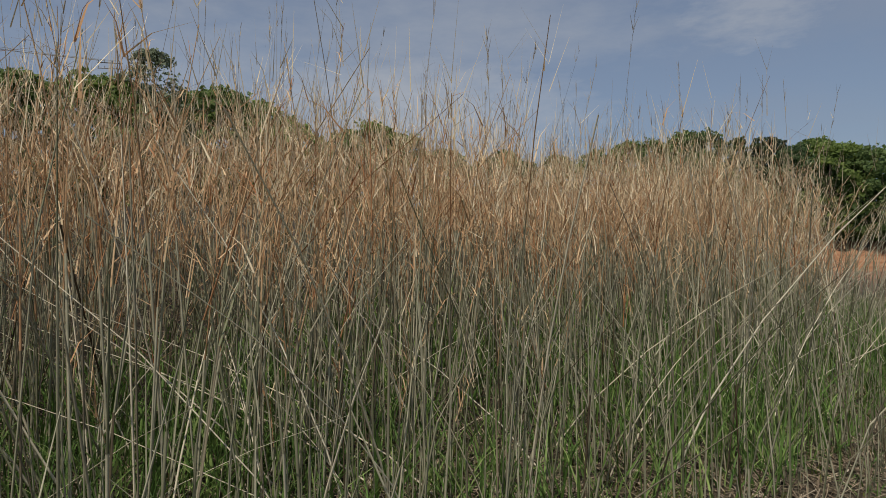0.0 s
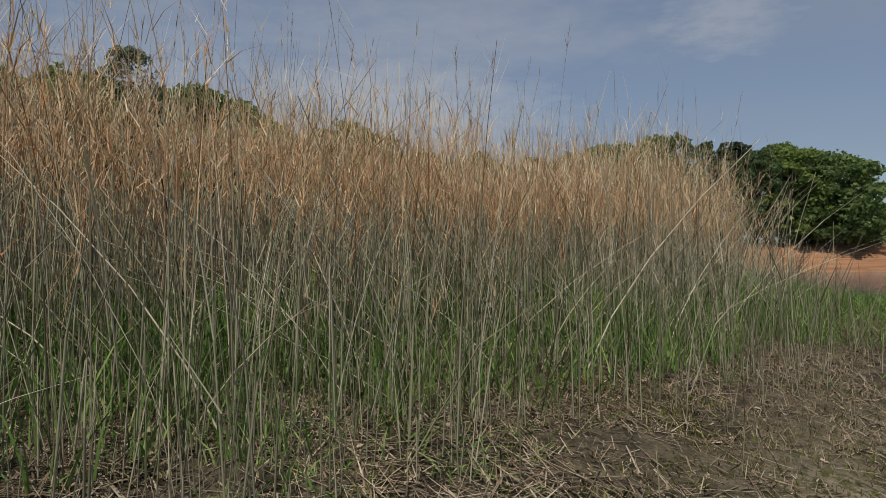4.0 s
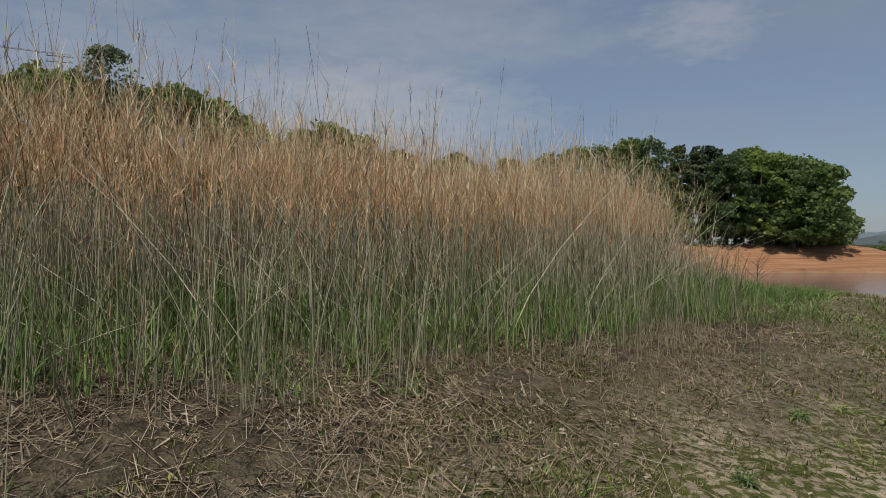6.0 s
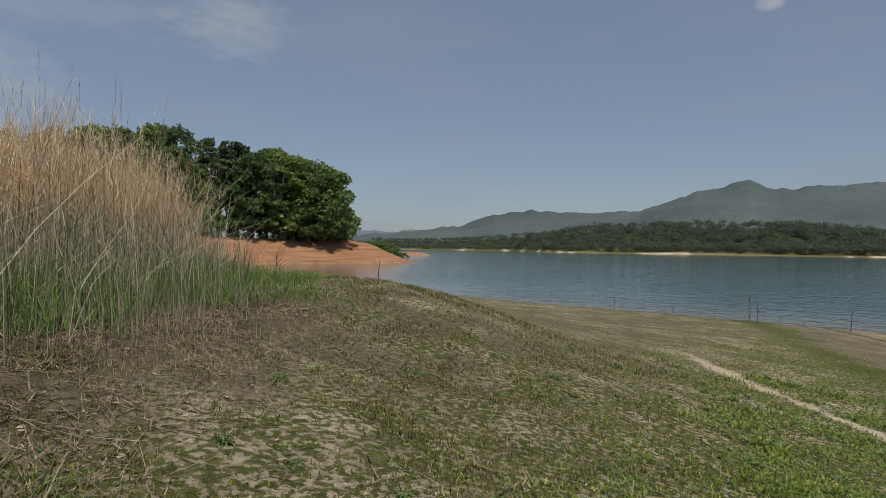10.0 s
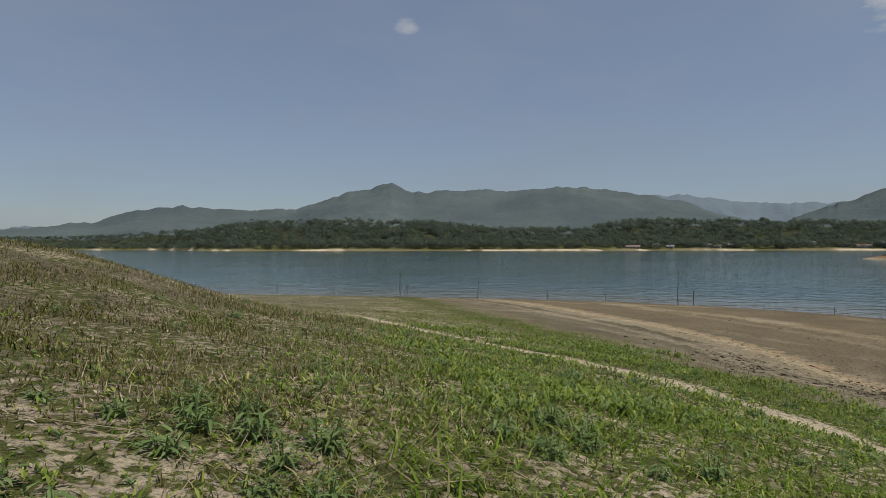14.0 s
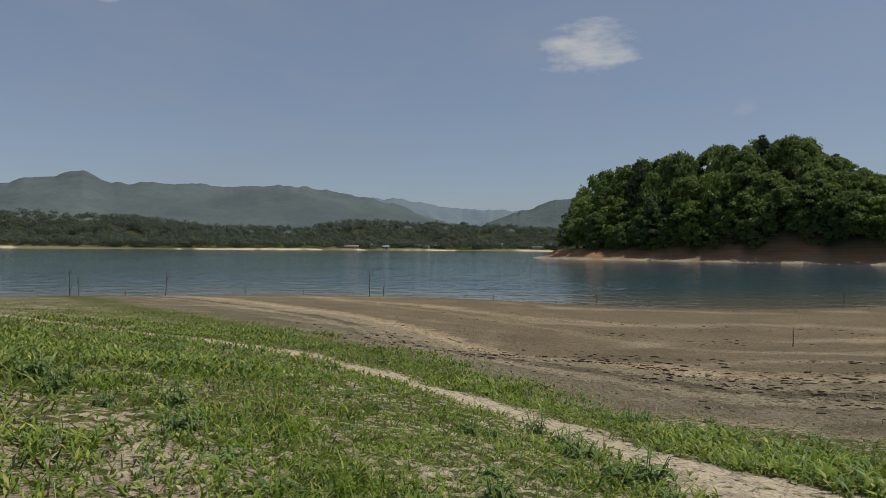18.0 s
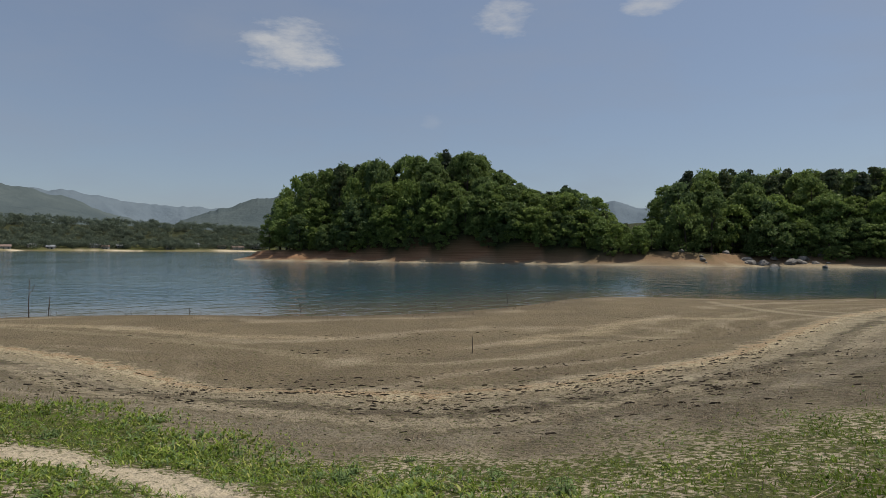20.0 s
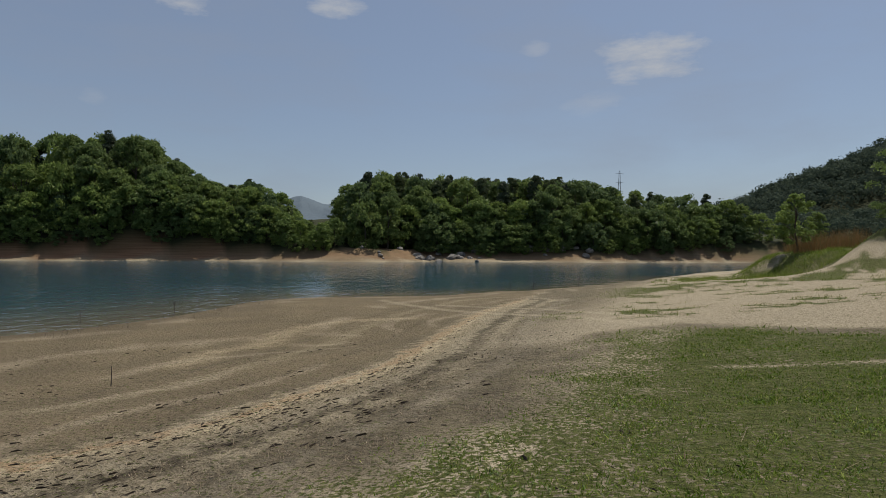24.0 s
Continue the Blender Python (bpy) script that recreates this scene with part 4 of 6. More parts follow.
def build_turf():
    x, y = thick_near(290000, 17)
    z = land(x, y)
    c = cover(x, y, z)
    tuft = step(fbm(x * 3.1, y * 3.1, 41), -0.35, 0.3)
    keep = (rng.uniform(0, 1, len(x)) < np.clip(c[:, 0] * 1.05 * (0.25 + 0.75 * tuft), 0, 1)) & (z > 0.3) & (x > -9)
    x, y, c = x[keep], y[keep], c[keep]
    n = len(x)
    far = np.hypot(x - 1.2, y + 1)
    tall = rng.uniform(0.012, 0.05, n) * np.where(y < -4.6, 0.5, 1.0) * (0.8 + 0.5 * c[:, 0]) * (1 + 0.25 * vnoise(x * 2, y * 2, 43)) * (1 + 0.8 * step(-(y - 0.32 * x), -0.6, 1.2) * step(y, -4.6, -3.6))
    wide = rng.uniform(0.006, 0.012, n) * (1 + far * 0.07)
    dry = rng.uniform(0, 1, n) < 0.65 * step(y - 0.3 * x, -1.6, 0.2) * step(-c[:, 0], -0.98, -0.75)
    for which, mat, label in ((~dry, GRASS, "short patchy green grass on sandy soil"), (dry, DRY_GRASS, "short half-dry grass on the sandy slope")):
        m = int(which.sum())
        tagged(mesh_object("grass", *blades(on_land(x[which], y[which]), tall[which] * 0.9, rng.normal(0, 0.9, (m, 2)) * tall[which][:, None], wide[which], 0.6, 2, 0.1, None, 0.3), mat), label, "grass", kind="stuff")
    # far turf, in coarser blades
    x, y = scatter(60000, -8, 30, -34, 16)
    z = land(x, y)
    c = cover(x, y, z)
    keep = (rng.uniform(0, 1, len(x)) < c[:, 0]) & (np.hypot(x - 1.2, y + 1) > 9) & (z > 0.3)
    x, y = x[keep], y[keep]
    n = len(x)
    tagged(mesh_object("grass", *blades(on_land(x, y), rng.uniform(0.02, 0.06, n), rng.normal(0, 0.04, (n, 2)), rng.uniform(0.012, 0.026, n), 0.5, 1, 0.2), GRASS),
           "short green grass along the sand", "grass", kind="stuff")
    # close turf on the flat
    x, y = scatter(110000, -6, 3, -15, -4.4)
    z = land(x, y)
    keep = rng.uniform(0, 1, len(x)) < cover(x, y, z)[:, 0] ** 1.5
    x, y = x[keep], y[keep]
    n = len(x)
    tagged(mesh_object("grass", *blades(on_land(x, y), rng.uniform(0.01, 0.04, n), rng.normal(0, 0.02, (n, 2)), rng.uniform(0.009, 0.017, n), 0.5, 1, 0.2), GRASS),
           "close fresh green turf on the flat", "grass", kind="stuff")
    # dead upright stubble
    x, y = thick_near(300000, 11)
    z = land(x, y)
    c = cover(x, y, z)
    ragged = step(fbm(x * 1.1, y * 1.1, 51), -0.3, 0.35)
    slope = step(y - 0.32 * x, -1.6, 1.4)
    keep = (rng.uniform(0, 1, len(x)) < ragged * (0.04 + 0.5 * slope + 0.6 * c[:, 1] * (c[:, 4] < 0.3)) * (1 - 0.6 * c[:, 3]) * (c[:, 0] + c[:, 1] > 0.1)) & (z > 0.5)
    x, y = x[keep], y[keep]
    n = len(x)
    tagged(mesh_object("stubble", *blades(on_land(x, y), rng.uniform(0.012, 0.075, n), rng.normal(0, 0.032, (n, 2)), rng.uniform(0.002, 0.005, n) * (1 + 0.08 * np.hypot(x, y)), 0.3, 1, 0.4), STRAW),
           "short dead grass stubble on the slope", "stubble", kind="stuff")
    # thick low stubble and moss on the slope below the reeds
    far, a = 11 * rng.uniform(0.03, 1, 260000) ** 1.15, rng.uniform(-0.7, 1.75, 260000)
    x, y = 0.4 + far * np.sin(a), -0.9 + far * np.cos(a)
    z = land(x, y)
    c = cover(x, y, z)
    fine = step(fbm(x * 2.6, y * 2.6, 57) + 0.7 * fbm(x * 9, y * 9, 58), -0.35, 0.4)
    keep = rng.uniform(0, 1, len(x)) < (c[:, 0] + 0.7 * c[:, 1] + 0.15) * fine * (1 - 0.8 * c[:, 4]) * (0.25 + 0.75 * step(y - 0.32 * x, -1.8, 0.6)) * (far > 0.7)
    x, y, far = x[keep], y[keep], far[keep]
    n = len(x)
    tagged(mesh_object("stubble", *blades(on_land(x, y), rng.uniform(0.006, 0.045, n) * (1 + 0.05 * far), rng.normal(0, 0.016, (n, 2)), rng.uniform(0.003, 0.009, n) * (1 + 0.1 * far), 0.4, 1, 0.25), MOSS),
           "thick low brown and olive stubble on the slope", "stubble", kind="stuff")
    # small leafy herbs in clumps
    x, y = thick_near(260000, 11)
    z = land(x, y)
    c = cover(x, y, z)
    lump = step(fbm(x * 2.3, y * 2.3, 81) + 0.5 * fbm(x * 0.7, y * 0.7, 82), -0.25, 0.35)
    moist = 0.16 + 0.84 * step(-(y - 0.32 * x), -0.9, 1.2)
    keep = (rng.uniform(0, 1, len(x)) < np.clip(c[:, 0] * 1.75 * (0.12 + 0.88 * lump) * moist, 0, 1) * np.where(-y > 4.5, 0.5, 1.0) * (0.5 + 0.5 * step(far_of(x, y), 1.6, 3.2))) & (z > 0.4) & (x > -2) & (np.hypot(x - 0.5, y + 1) > 0.8)
    x, y, c = x[keep], y[keep], c[keep]
    far = np.hypot(x - 0.6, y + 1)
    n, per = len(x), 5
    big = rng.uniform(0.25, 0.72, n) * (0.62 + 0.38 * step(-(y - 0.32 * x), -0.9, 1.2)) * (1 + 0.45 * vnoise(x * 1.3, y * 1.3, 83)) * np.where(-y > 4.5, 0.5, 1.0) * (0.75 + 0.25 * step(far, 1.5, 4.0) + 0.05 * far)
    k = np.repeat(np.arange(n), per)
    turn = rng.uniform(0, 2 * np.pi, len(k))
    out = rng.uniform(0.015, 0.065, len(k)) * big[k]
    base = on_land(x, y)[k]
    base[:, 2] += rng.uniform(0, 0.05, len(k)) * big[k]
    way = np.stack([np.cos(turn), np.sin(turn)], 1) * out[:, None]
    for which, mat in ((rng.uniform(0, 1, n)[k] < 0.7, HERB), (None, WEED)):
        if which is None:
            which = ~first
        first = which
        tagged(mesh_object("herb", *blades(base[which], rng.uniform(0.01, 0.07, which.sum()) * big[k][which], way[which], rng.uniform(0.008, 0.018, which.sum()) * big[k][which] * (1 + 0.06 * far[k][which]), 0.5, 2, 0.1,
               turn[which] + np.pi / 2, 0.3, (0.4, 1.0, 0.08)), mat), "small leafy green herbs spread over the sandy slope", "herbs", kind="stuff")
    # crumbled leaves
    x, y = thick_near(140000, 8)
    c = cover(x, y, land(x, y))
    keep = (rng.uniform(0, 1, len(x)) < 0.75 * c[:, 1] + 0.45 * step(y - 0.25 * x, -2.5, 0.6) * step(fbm(x * 2.6, y * 2.6, 53), -0.3, 0.3)) & (c[:, 4] < 0.5) & (x > -6) & (np.hypot(x - 0.5, y + 1) > 0.7)
    x, y = x[keep], y[keep]
    n = len(x)
    a, long = rng.uniform(0, 2 * np.pi, n), rng.uniform(0.008, 0.034, n)
    tagged(mesh_object("leaf_litter", *blades(on_land(x, y, -0.006), rng.uniform(-0.004, 0.02, n), np.stack([np.cos(a), np.sin(a)], 1) * long[:, None], rng.uniform(0.004, 0.014, n), 0.3, 2, 0.2, a + np.pi / 2 + rng.normal(0, 0.3, n), 0.3, (0.4, 1.0, 0.25)), CHAFF),
           "crumbled brown and pale leaves on the ground", "litter", kind="stuff")
    # straw lying flat
    x, y = thick_near(105000, 11)
    front = -beyond(x, y, REED_FRONT)
    keep = rng.uniform(0, 1, len(x)) < 0.75 * step(-front, -2.8, -0.3) + 0.025
    keep &= (cover(x, y, land(x, y))[:, 3] < 0.6)
    x, y = x[keep], y[keep]
    n = len(x)
    long = rng.uniform(0.06, 0.5, n) ** 1.2
    a = rng.uniform(0, 2 * np.pi, n)
    way = np.stack([np.cos(a), np.sin(a)], 1) * long[:, None]
    base = on_land(x, y, -0.008)
    rise = land(x + way[:, 0], y + way[:, 1]) - land(x, y) + rng.uniform(-0.004, 0.03, n)
    tagged(mesh_object("straw", *stems(base, rise, way, rng.uniform(0.0016, 0.0038, n), 1, 0.0, 0.7), STRAW),
           "fallen dry reed straw lying on the ground", "straw", kind="stuff")
    # broken straw and leaf crumbs right before the reeds
    x, y = scatter(60000, -4.5, 4.5, 0.4, 7.0)
    front = -beyond(x, y, REED_FRONT)
    keep = (rng.uniform(0, 1, len(x)) < 0.85 * step(front, -0.6, 0.1) * step(-front, -2.4, -0.6) * step(fbm(x * 2.2, y * 2.2, 66), -0.45, 0.3)) & (np.hypot(x, y - 1.3) > 0.6)
    x, y = x[keep], y[keep]
    n = len(x)
    long, a = rng.uniform(0.02, 0.2, n), rng.uniform(0, 2 * np.pi, n)
    way = np.stack([np.cos(a), np.sin(a)], 1) * long[:, None]
    rise = land(x + way[:, 0], y + way[:, 1]) - land(x, y) + rng.uniform(-0.003, 0.035, n)
    tagged(mesh_object("straw", *blades(on_land(x, y, -0.007), rise, way, rng.uniform(0.003, 0.011, n), 0.2, 1, 0.5, a + np.pi / 2), CHAFF),
           "broken straw and leaf crumbs before the reeds", "straw", kind="stuff")


build_turf()


def strip_leaf(bm, root, way, long, wide, droop):
    """One pointed leaf with a bent midrib."""
    side = Vector((-way[1], way[0], 0)).normalized()
    rows = []
    for k, (s, w) in enumerate(((0, 0.15), (0.3, 0.85), (0.65, 0.8), (1.0, 0.04))):
        p = Vector(root) + Vector(way) * long * s + Vector((0, 0, long * (0.55 * s - droop * s * s)))
        rows.append((bm.verts.new(p - side * wide * w * 0.5), bm.verts.new(p + Vector((0, 0, -wide * 0.15 * w))), bm.verts.new(p + side * wide * w * 0.5)))
    for a, b in zip(rows, rows[1:]):
        bm.faces.new((a[0], a[1], b[1], b[0]))
        bm.faces.new((a[1], a[2], b[2], b[1]))


def weed_plant(seed, tall, shoots, label):
    """A leafy weed: stalks and their leaves."""
    r = random.Random(seed)
    top = tagged(new("weed"), label, "weed", "weeds on the slope")
    for _ in range(shoots):
        a, lean = r.uniform(0, 6.28), r.uniform(0.05, 0.55)
        h = tall * r.uniform(0.6, 1.0)
        pts = [Vector((0.02 * math.cos(a), 0.02 * math.sin(a), 0)) + Vector((math.cos(a) * lean * h * s, math.sin(a) * lean * h * s, h * s * (1 - 0.15 * lean * s) - 0.01)) for s in (0, 0.35, 0.7, 1)]
        bm = bmesh.new()
        tube(bm, pts, [0.003, 0.0026, 0.002, 0.001], 4)
        stalk = part("stalk", bm, WEED, top)
        bm = bmesh.new()
        for k in range(r.randint(5, 10)):
            s = 0.12 + 0.88 * k / 10
            i = min(int(s * 3), 2)
            p = pts[i].lerp(pts[i + 1], s * 3 - i)
            b = a + k * 2.4 + r.uniform(-0.4, 0.4)
            strip_leaf(bm, p, (math.cos(b), math.sin(b), 0), r.uniform(0.045, 0.095) * (1.15 - 0.5 * s), r.uniform(0.009, 0.017), r.uniform(0.3, 1.3))
        part("leaves", bm, WEED, top)
    return top


WEEDS = [weed_plant(1, 0.10, 7, "low leafy green weed on sandy soil"), weed_plant(2, 0.14, 9, "bushy green weed with narrow drooping leaves"), weed_plant(3, 0.07, 5, "small green weed beside bare sand")]
spots = [(2.38, 0.55), (2.05, 0.15), (3.03, -0.32), (3.5, -0.42), (2.81, -1.03), (2.58, 0.71), (2.21, 0.36), (3.63, -0.26), (3.12, -0.29), (3.2, -0.1), (3.18, -2.65), (2.59, -2.74), (3.6, -0.25), (3.55, -2.65), (2.87, -1.07),
         (2.45, 0.35), (3.3, -0.45), (2.9, -2.6), (2.3, 0.7)]
scatter_seed = random.Random(5)
while len(spots) < 190:
    px, py = scatter_seed.uniform(1.2, 9.5), scatter_seed.uniform(-5, 5)
    lowland = py < 0.35 * px + 0.5
    if (lowland or scatter_seed.random() < 0.18) and -beyond(np.array(px), np.array(py), SAND_EDGE) > 0.2 and away(np.array(px), np.array(py), TRACK)[0] > 0.4 and math.hypot(px - 0.6, py + 1) > 1.0:
        spots.append((px, py))
used = [False] * 3
for k, (px, py) in enumerate(spots):
    which = (1 if k < 19 else scatter_seed.choice((0, 0, 1, 2, 2)))
    size = scatter_seed.uniform(0.75, 1.05) if k < 19 else scatter_seed.uniform(0.5, 1.05)
    m = pose(px, py, float(land(px, py)) - 0.005, scatter_seed.uniform(-8, 8), scatter_seed.uniform(-8, 8), scatter_seed.uniform(0, 360)) @ Matrix.Scale(size, 4)
    if used[which]:
        copy_thing(WEEDS[which], m @ Matrix.Scale(1 / WEEDS[which].scale[0], 4))
    else:
        WEEDS[which].matrix_basis = m
        used[which] = True


def dry_leaf(seed):
    """A curled dead leaf."""
    r = random.Random(seed)
    bm = bmesh.new()
    rows = []
    for k in range(5):
        s = k / 4
        w = math.sin(math.pi * (0.08 + 0.87 * s)) * 0.021
        rows.append([bm.verts.new((s * 0.06, q * w, 0.003 + 0.007 * abs(q) * r.uniform(0.2, 1.4) + 0.004 * math.sin(s * 3 + seed))) for q in (-1, 0, 1)])
    for a, b in zip(rows, rows[1:]):
        for q in range(2):
            bm.faces.new((a[q], a[q + 1], b[q + 1], b[q]))
    me = bpy.data.meshes.new("fallen_leaf")
    bm.to_mesh(me)
    bm.free()
    me.materials.append(LITTER)
    return me


leaf_meshes = [dry_leaf(k) for k in range(4)]
for k in range(170):
    px, py = scatter_seed.uniform(-3.2, 4.2), scatter_seed.uniform(1.0, 5.4)
    out = -float(beyond(np.array(px), np.array(py), REED_FRONT))
    if -0.6 < out < 2.2:
        leaf = tagged(new("fallen_leaf", leaf_meshes[k % 4]), "curled pale dead leaf on dry litter", "leaf", "fallen leaves before the reeds")
        leaf.matrix_basis = pose(px, py, float(land(px, py)) + 0.012, scatter_seed.uniform(-18, 18), scatter_seed.uniform(-18, 18), scatter_seed.uniform(0, 360)) @ Matrix.Scale(scatter_seed.uniform(0.4, 0.9), 4)


def twig(name, px, py, long, turn, radius, label, mat=STRAW, lift=0.012):
    """A thin stick lying on the ground."""
    bm = bmesh.new()
    c, s = math.cos(radians(turn)), math.sin(radians(turn))
    pts = []
    for k in range(6):
        t = k / 5 - 0.5
        qx, qy = px + c * long * t - s * 0.04 * long * math.sin(k * 1.7), py + s * long * t + c * 0.04 * long * math.sin(k * 1.7)
        pts.append((qx, qy, float(land(qx, qy)) + lift + radius * 0.4))
    tube(bm, pts, [radius * (1 - 0.1 * k) for k in range(6)], 6)
    me = bpy.data.meshes.new(name)
    bm.to_mesh(me)
    bm.free()
    me.materials.append(mat)
    return tagged(new(name, me), label, "stone" if "stone" in name else "stick", "" if "stone" in name else "sticks on the slope")


twig("fallen_stick", 3.95, 5.05, 0.62, 8, 0.008, "long pale dry stick lying on turf")
twig("fallen_stick", 4.6, 4.7, 0.4, -20, 0.005, "thin dry stick lying on turf")
for k in range(26):
    px, py = scatter_seed.uniform(-1.5, 4.2), scatter_seed.uniform(-1.2, 3.4)
    if math.hypot(px - 0.5, py + 1) > 0.9:
        twig("fallen_stick", px, py, scatter_seed.uniform(0.14, 0.42), scatter_seed.uniform(0, 180), scatter_seed.uniform(0.002, 0.005), "thin brown dead stalk lying on sand", scatter_seed.choice((STRAW, DEADWOOD)))


# ---- drift line and shallows ----
def build_drift():
    parts = []
    for line, n, spread in ((tuple((px - 0.33, py + 0.12) for px, py in DRIFT[2:]), 2600, 0.13), (((14, -2.2), (9.8, -4.0), (7.6, -5.4), (6.0, -6.6), (5.2, -9), (4.6, -12), (5.0, -17)), 7500, 0.8), (tuple((px + 1.7, py - 0.6) for px, py in DRIFT[2:-2]), 900, 0.16), (((20, -4), (15, -7), (11.5, -9.5), (9.5, -14), (10, -20)), 1100, 0.3),
                            (((0.5, -5.2), (0.9, -7), (2.2, -9), (1.5, -13)), 300, 0.9), (((24, 0), (18.5, -7.5), (15, -11), (13.2, -15), (14, -22)), 900, 0.7)):
        t = rng.uniform(0, len(line) - 1.001, n * 3)
        t = t[rng.uniform(0, 1, n * 3) < step(vnoise(t * 7, t * 0 + n, 91) + 0.7 * vnoise(t * 23, t * 0 + n, 92), -0.5, 0.7)]
        n = len(t)
        i = t.astype(int)
        p = np.array(line, float)
        q = p[i] + (p[i + 1] - p[i]) * (t - i)[:, None] + rng.normal(0, spread, (n, 2))
        way = p[i + 1] - p[i]
        way = way / np.linalg.norm(way, axis=1)[:, None]
        ang = np.arctan2(way[:, 1], way[:, 0]) + rng.normal(0, 0.35, n)
        luck = rng.uniform(0, 1, n)
        big = 0.004 + 0.011 * luck ** 2.0 + 0.034 * luck ** 20
        v = np.zeros((n, 8, 3), np.float32)
        for k, (a, b, c) in enumerate(((-1, -1, 0), (1, -1, 0), (1.1, 1, 0), (-0.9, 1, 0), (-0.6, -0.5, 1), (0.7, -0.6, 1), (0.5, 0.6, 1), (-0.7, 0.4, 1))):
            lx, ly = a * big * rng.uniform(0.5, 1.9, n), b * big * rng.uniform(0.10, 0.42, n)
            v[:, k, 0] = q[:, 0] + lx * np.cos(ang) - ly * np.sin(ang)
            v[:, k, 1] = q[:, 1] + lx * np.sin(ang) + ly * np.cos(ang)
            v[:, k, 2] = land(v[:, k, 0], v[:, k, 1]) + c * big * rng.uniform(0.2, 0.5, n) - 0.003
        m = np.arange(n)[:, None] * 8
        f = np.concatenate([m + np.array(face) for face in ((4, 5, 6, 7), (0, 1, 5, 4), (1, 2, 6, 5), (2, 3, 7, 6), (3, 0, 4, 7))])
        parts.append((v.reshape(-1, 3), f))
    tagged(mesh_object("drift_debris", *joined(parts), CLOD, smooth=False), "dark bark crumbs and clods along the drift lines", "debris", kind="stuff")
    # dead sprigs at the water's edge
    x, y = scatter(9000, 10, 34, -34, 22)
    z = land(x, y)
    keep = (np.abs(z + 0.02) < 0.07) & (rng.uniform(0, 1, len(x)) < 0.5)
    x, y = x[keep][:700], y[keep][:700]
    n = len(x)
    tagged(mesh_object("dead_sprig", *stems(on_land(x, y), rng.uniform(0.05, 0.42, n) ** 1.4, rng.normal(0, 0.09, (n, 2)), rng.uniform(0.004, 0.008, n), 2, 0.3, 0.5), DEADWOOD),
           "short dead sprigs along the waterline", "sprigs", kind="stuff")


build_drift()


twig("pale_stone", -1.25, -6.6, 0.16, 10, 0.035, "small flat pale stone lying in the grass", ROCK, 0.0)


def dead_stick(px, py, tall, forks, seed, label, category="stick", spread=0.35):
    """A dead upright shoot with side twigs."""
    r = random.Random(seed)
    top = tagged(new("dead_shrub"), label, category, "dead shrubs at the water")
    z = float(land(px, py)) - 0.05
    pts = [Vector((0, 0, 0)), Vector((r.uniform(-0.03, 0.03), r.uniform(-0.03, 0.03), tall * 0.4)), Vector((r.uniform(-0.07, 0.07) * tall, r.uniform(-0.07, 0.07) * tall, tall))]
    bm = bmesh.new()
    tube(bm, pts, [0.019 * tall ** 0.5, 0.015 * tall ** 0.5, 0.006], 6)
    part("stem", bm, DEADWOOD, top)
    for _ in range(forks):
        s, a = r.uniform(0.1, 0.85), r.uniform(0, 6.28)
        p = pts[0].lerp(pts[1], s / 0.4) if s < 0.4 else pts[1].lerp(pts[2], (s - 0.4) / 0.6)
        long = tall * r.uniform(0.25, 0.6)
        q = p + Vector((math.cos(a) * spread * long, math.sin(a) * spread * long, long * r.uniform(0.55, 0.95)))
        bm = bmesh.new()
        tube(bm, [p, p.lerp(q, 0.5) + Vector((math.cos(a), math.sin(a), 0)) * 0.06 * long, q], [0.012, 0.009, 0.004], 5)
        part("branch", bm, DEADWOOD, top)
    top.matrix_basis = pose(px, py, z)
    return top


for k, (px, py, tall, forks) in enumerate(((30.4, 9.7, 1.25, 3), (30.0, 9.2, 0.8, 2), (29.0, 5.35, 1.15, 1), (28.3, -3.5, 1.5, 1), (29.0, -4.2, 0.95, 2), (30.5, 2.2, 0.5, 2), (30.6, 13.5, 0.55, 2), (30.8, 17, 0.7, 1), (29.5, -0.5, 0.4, 2),
                                          (26.5, -8.8, 0.4, 2), (10.66, -10.3, 0.42, 0), (24.2, -12.6, 0.5, 3), (22.6, -18.5, 0.55, 3), (22.0, -22.5, 0.6, 4), (13.0, -44, 0.9, 5), (12.0, -46.5, 1.1, 5), (11.2, -48, 0.9, 4), (9.5, -51, 0.8, 4), (6.5, -60, 1.0, 3), (31, 11.5, 0.35, 1), (29.8, 7.2, 0.3, 1))):
    dead_stick(px, py, tall, forks, 40 + k, "dead upright shoot standing at the water's edge" if forks < 2 else "dead forked twigs standing in shallow water")
dead_stick(19.5, 34.5, 2.3, 26, 90, "bare dead shrub with many thin branches", "shrub", 0.95)
dead_stick(7.4, 8.15, 0.45, 0, 91, "single dead stalk on the grassy brow")


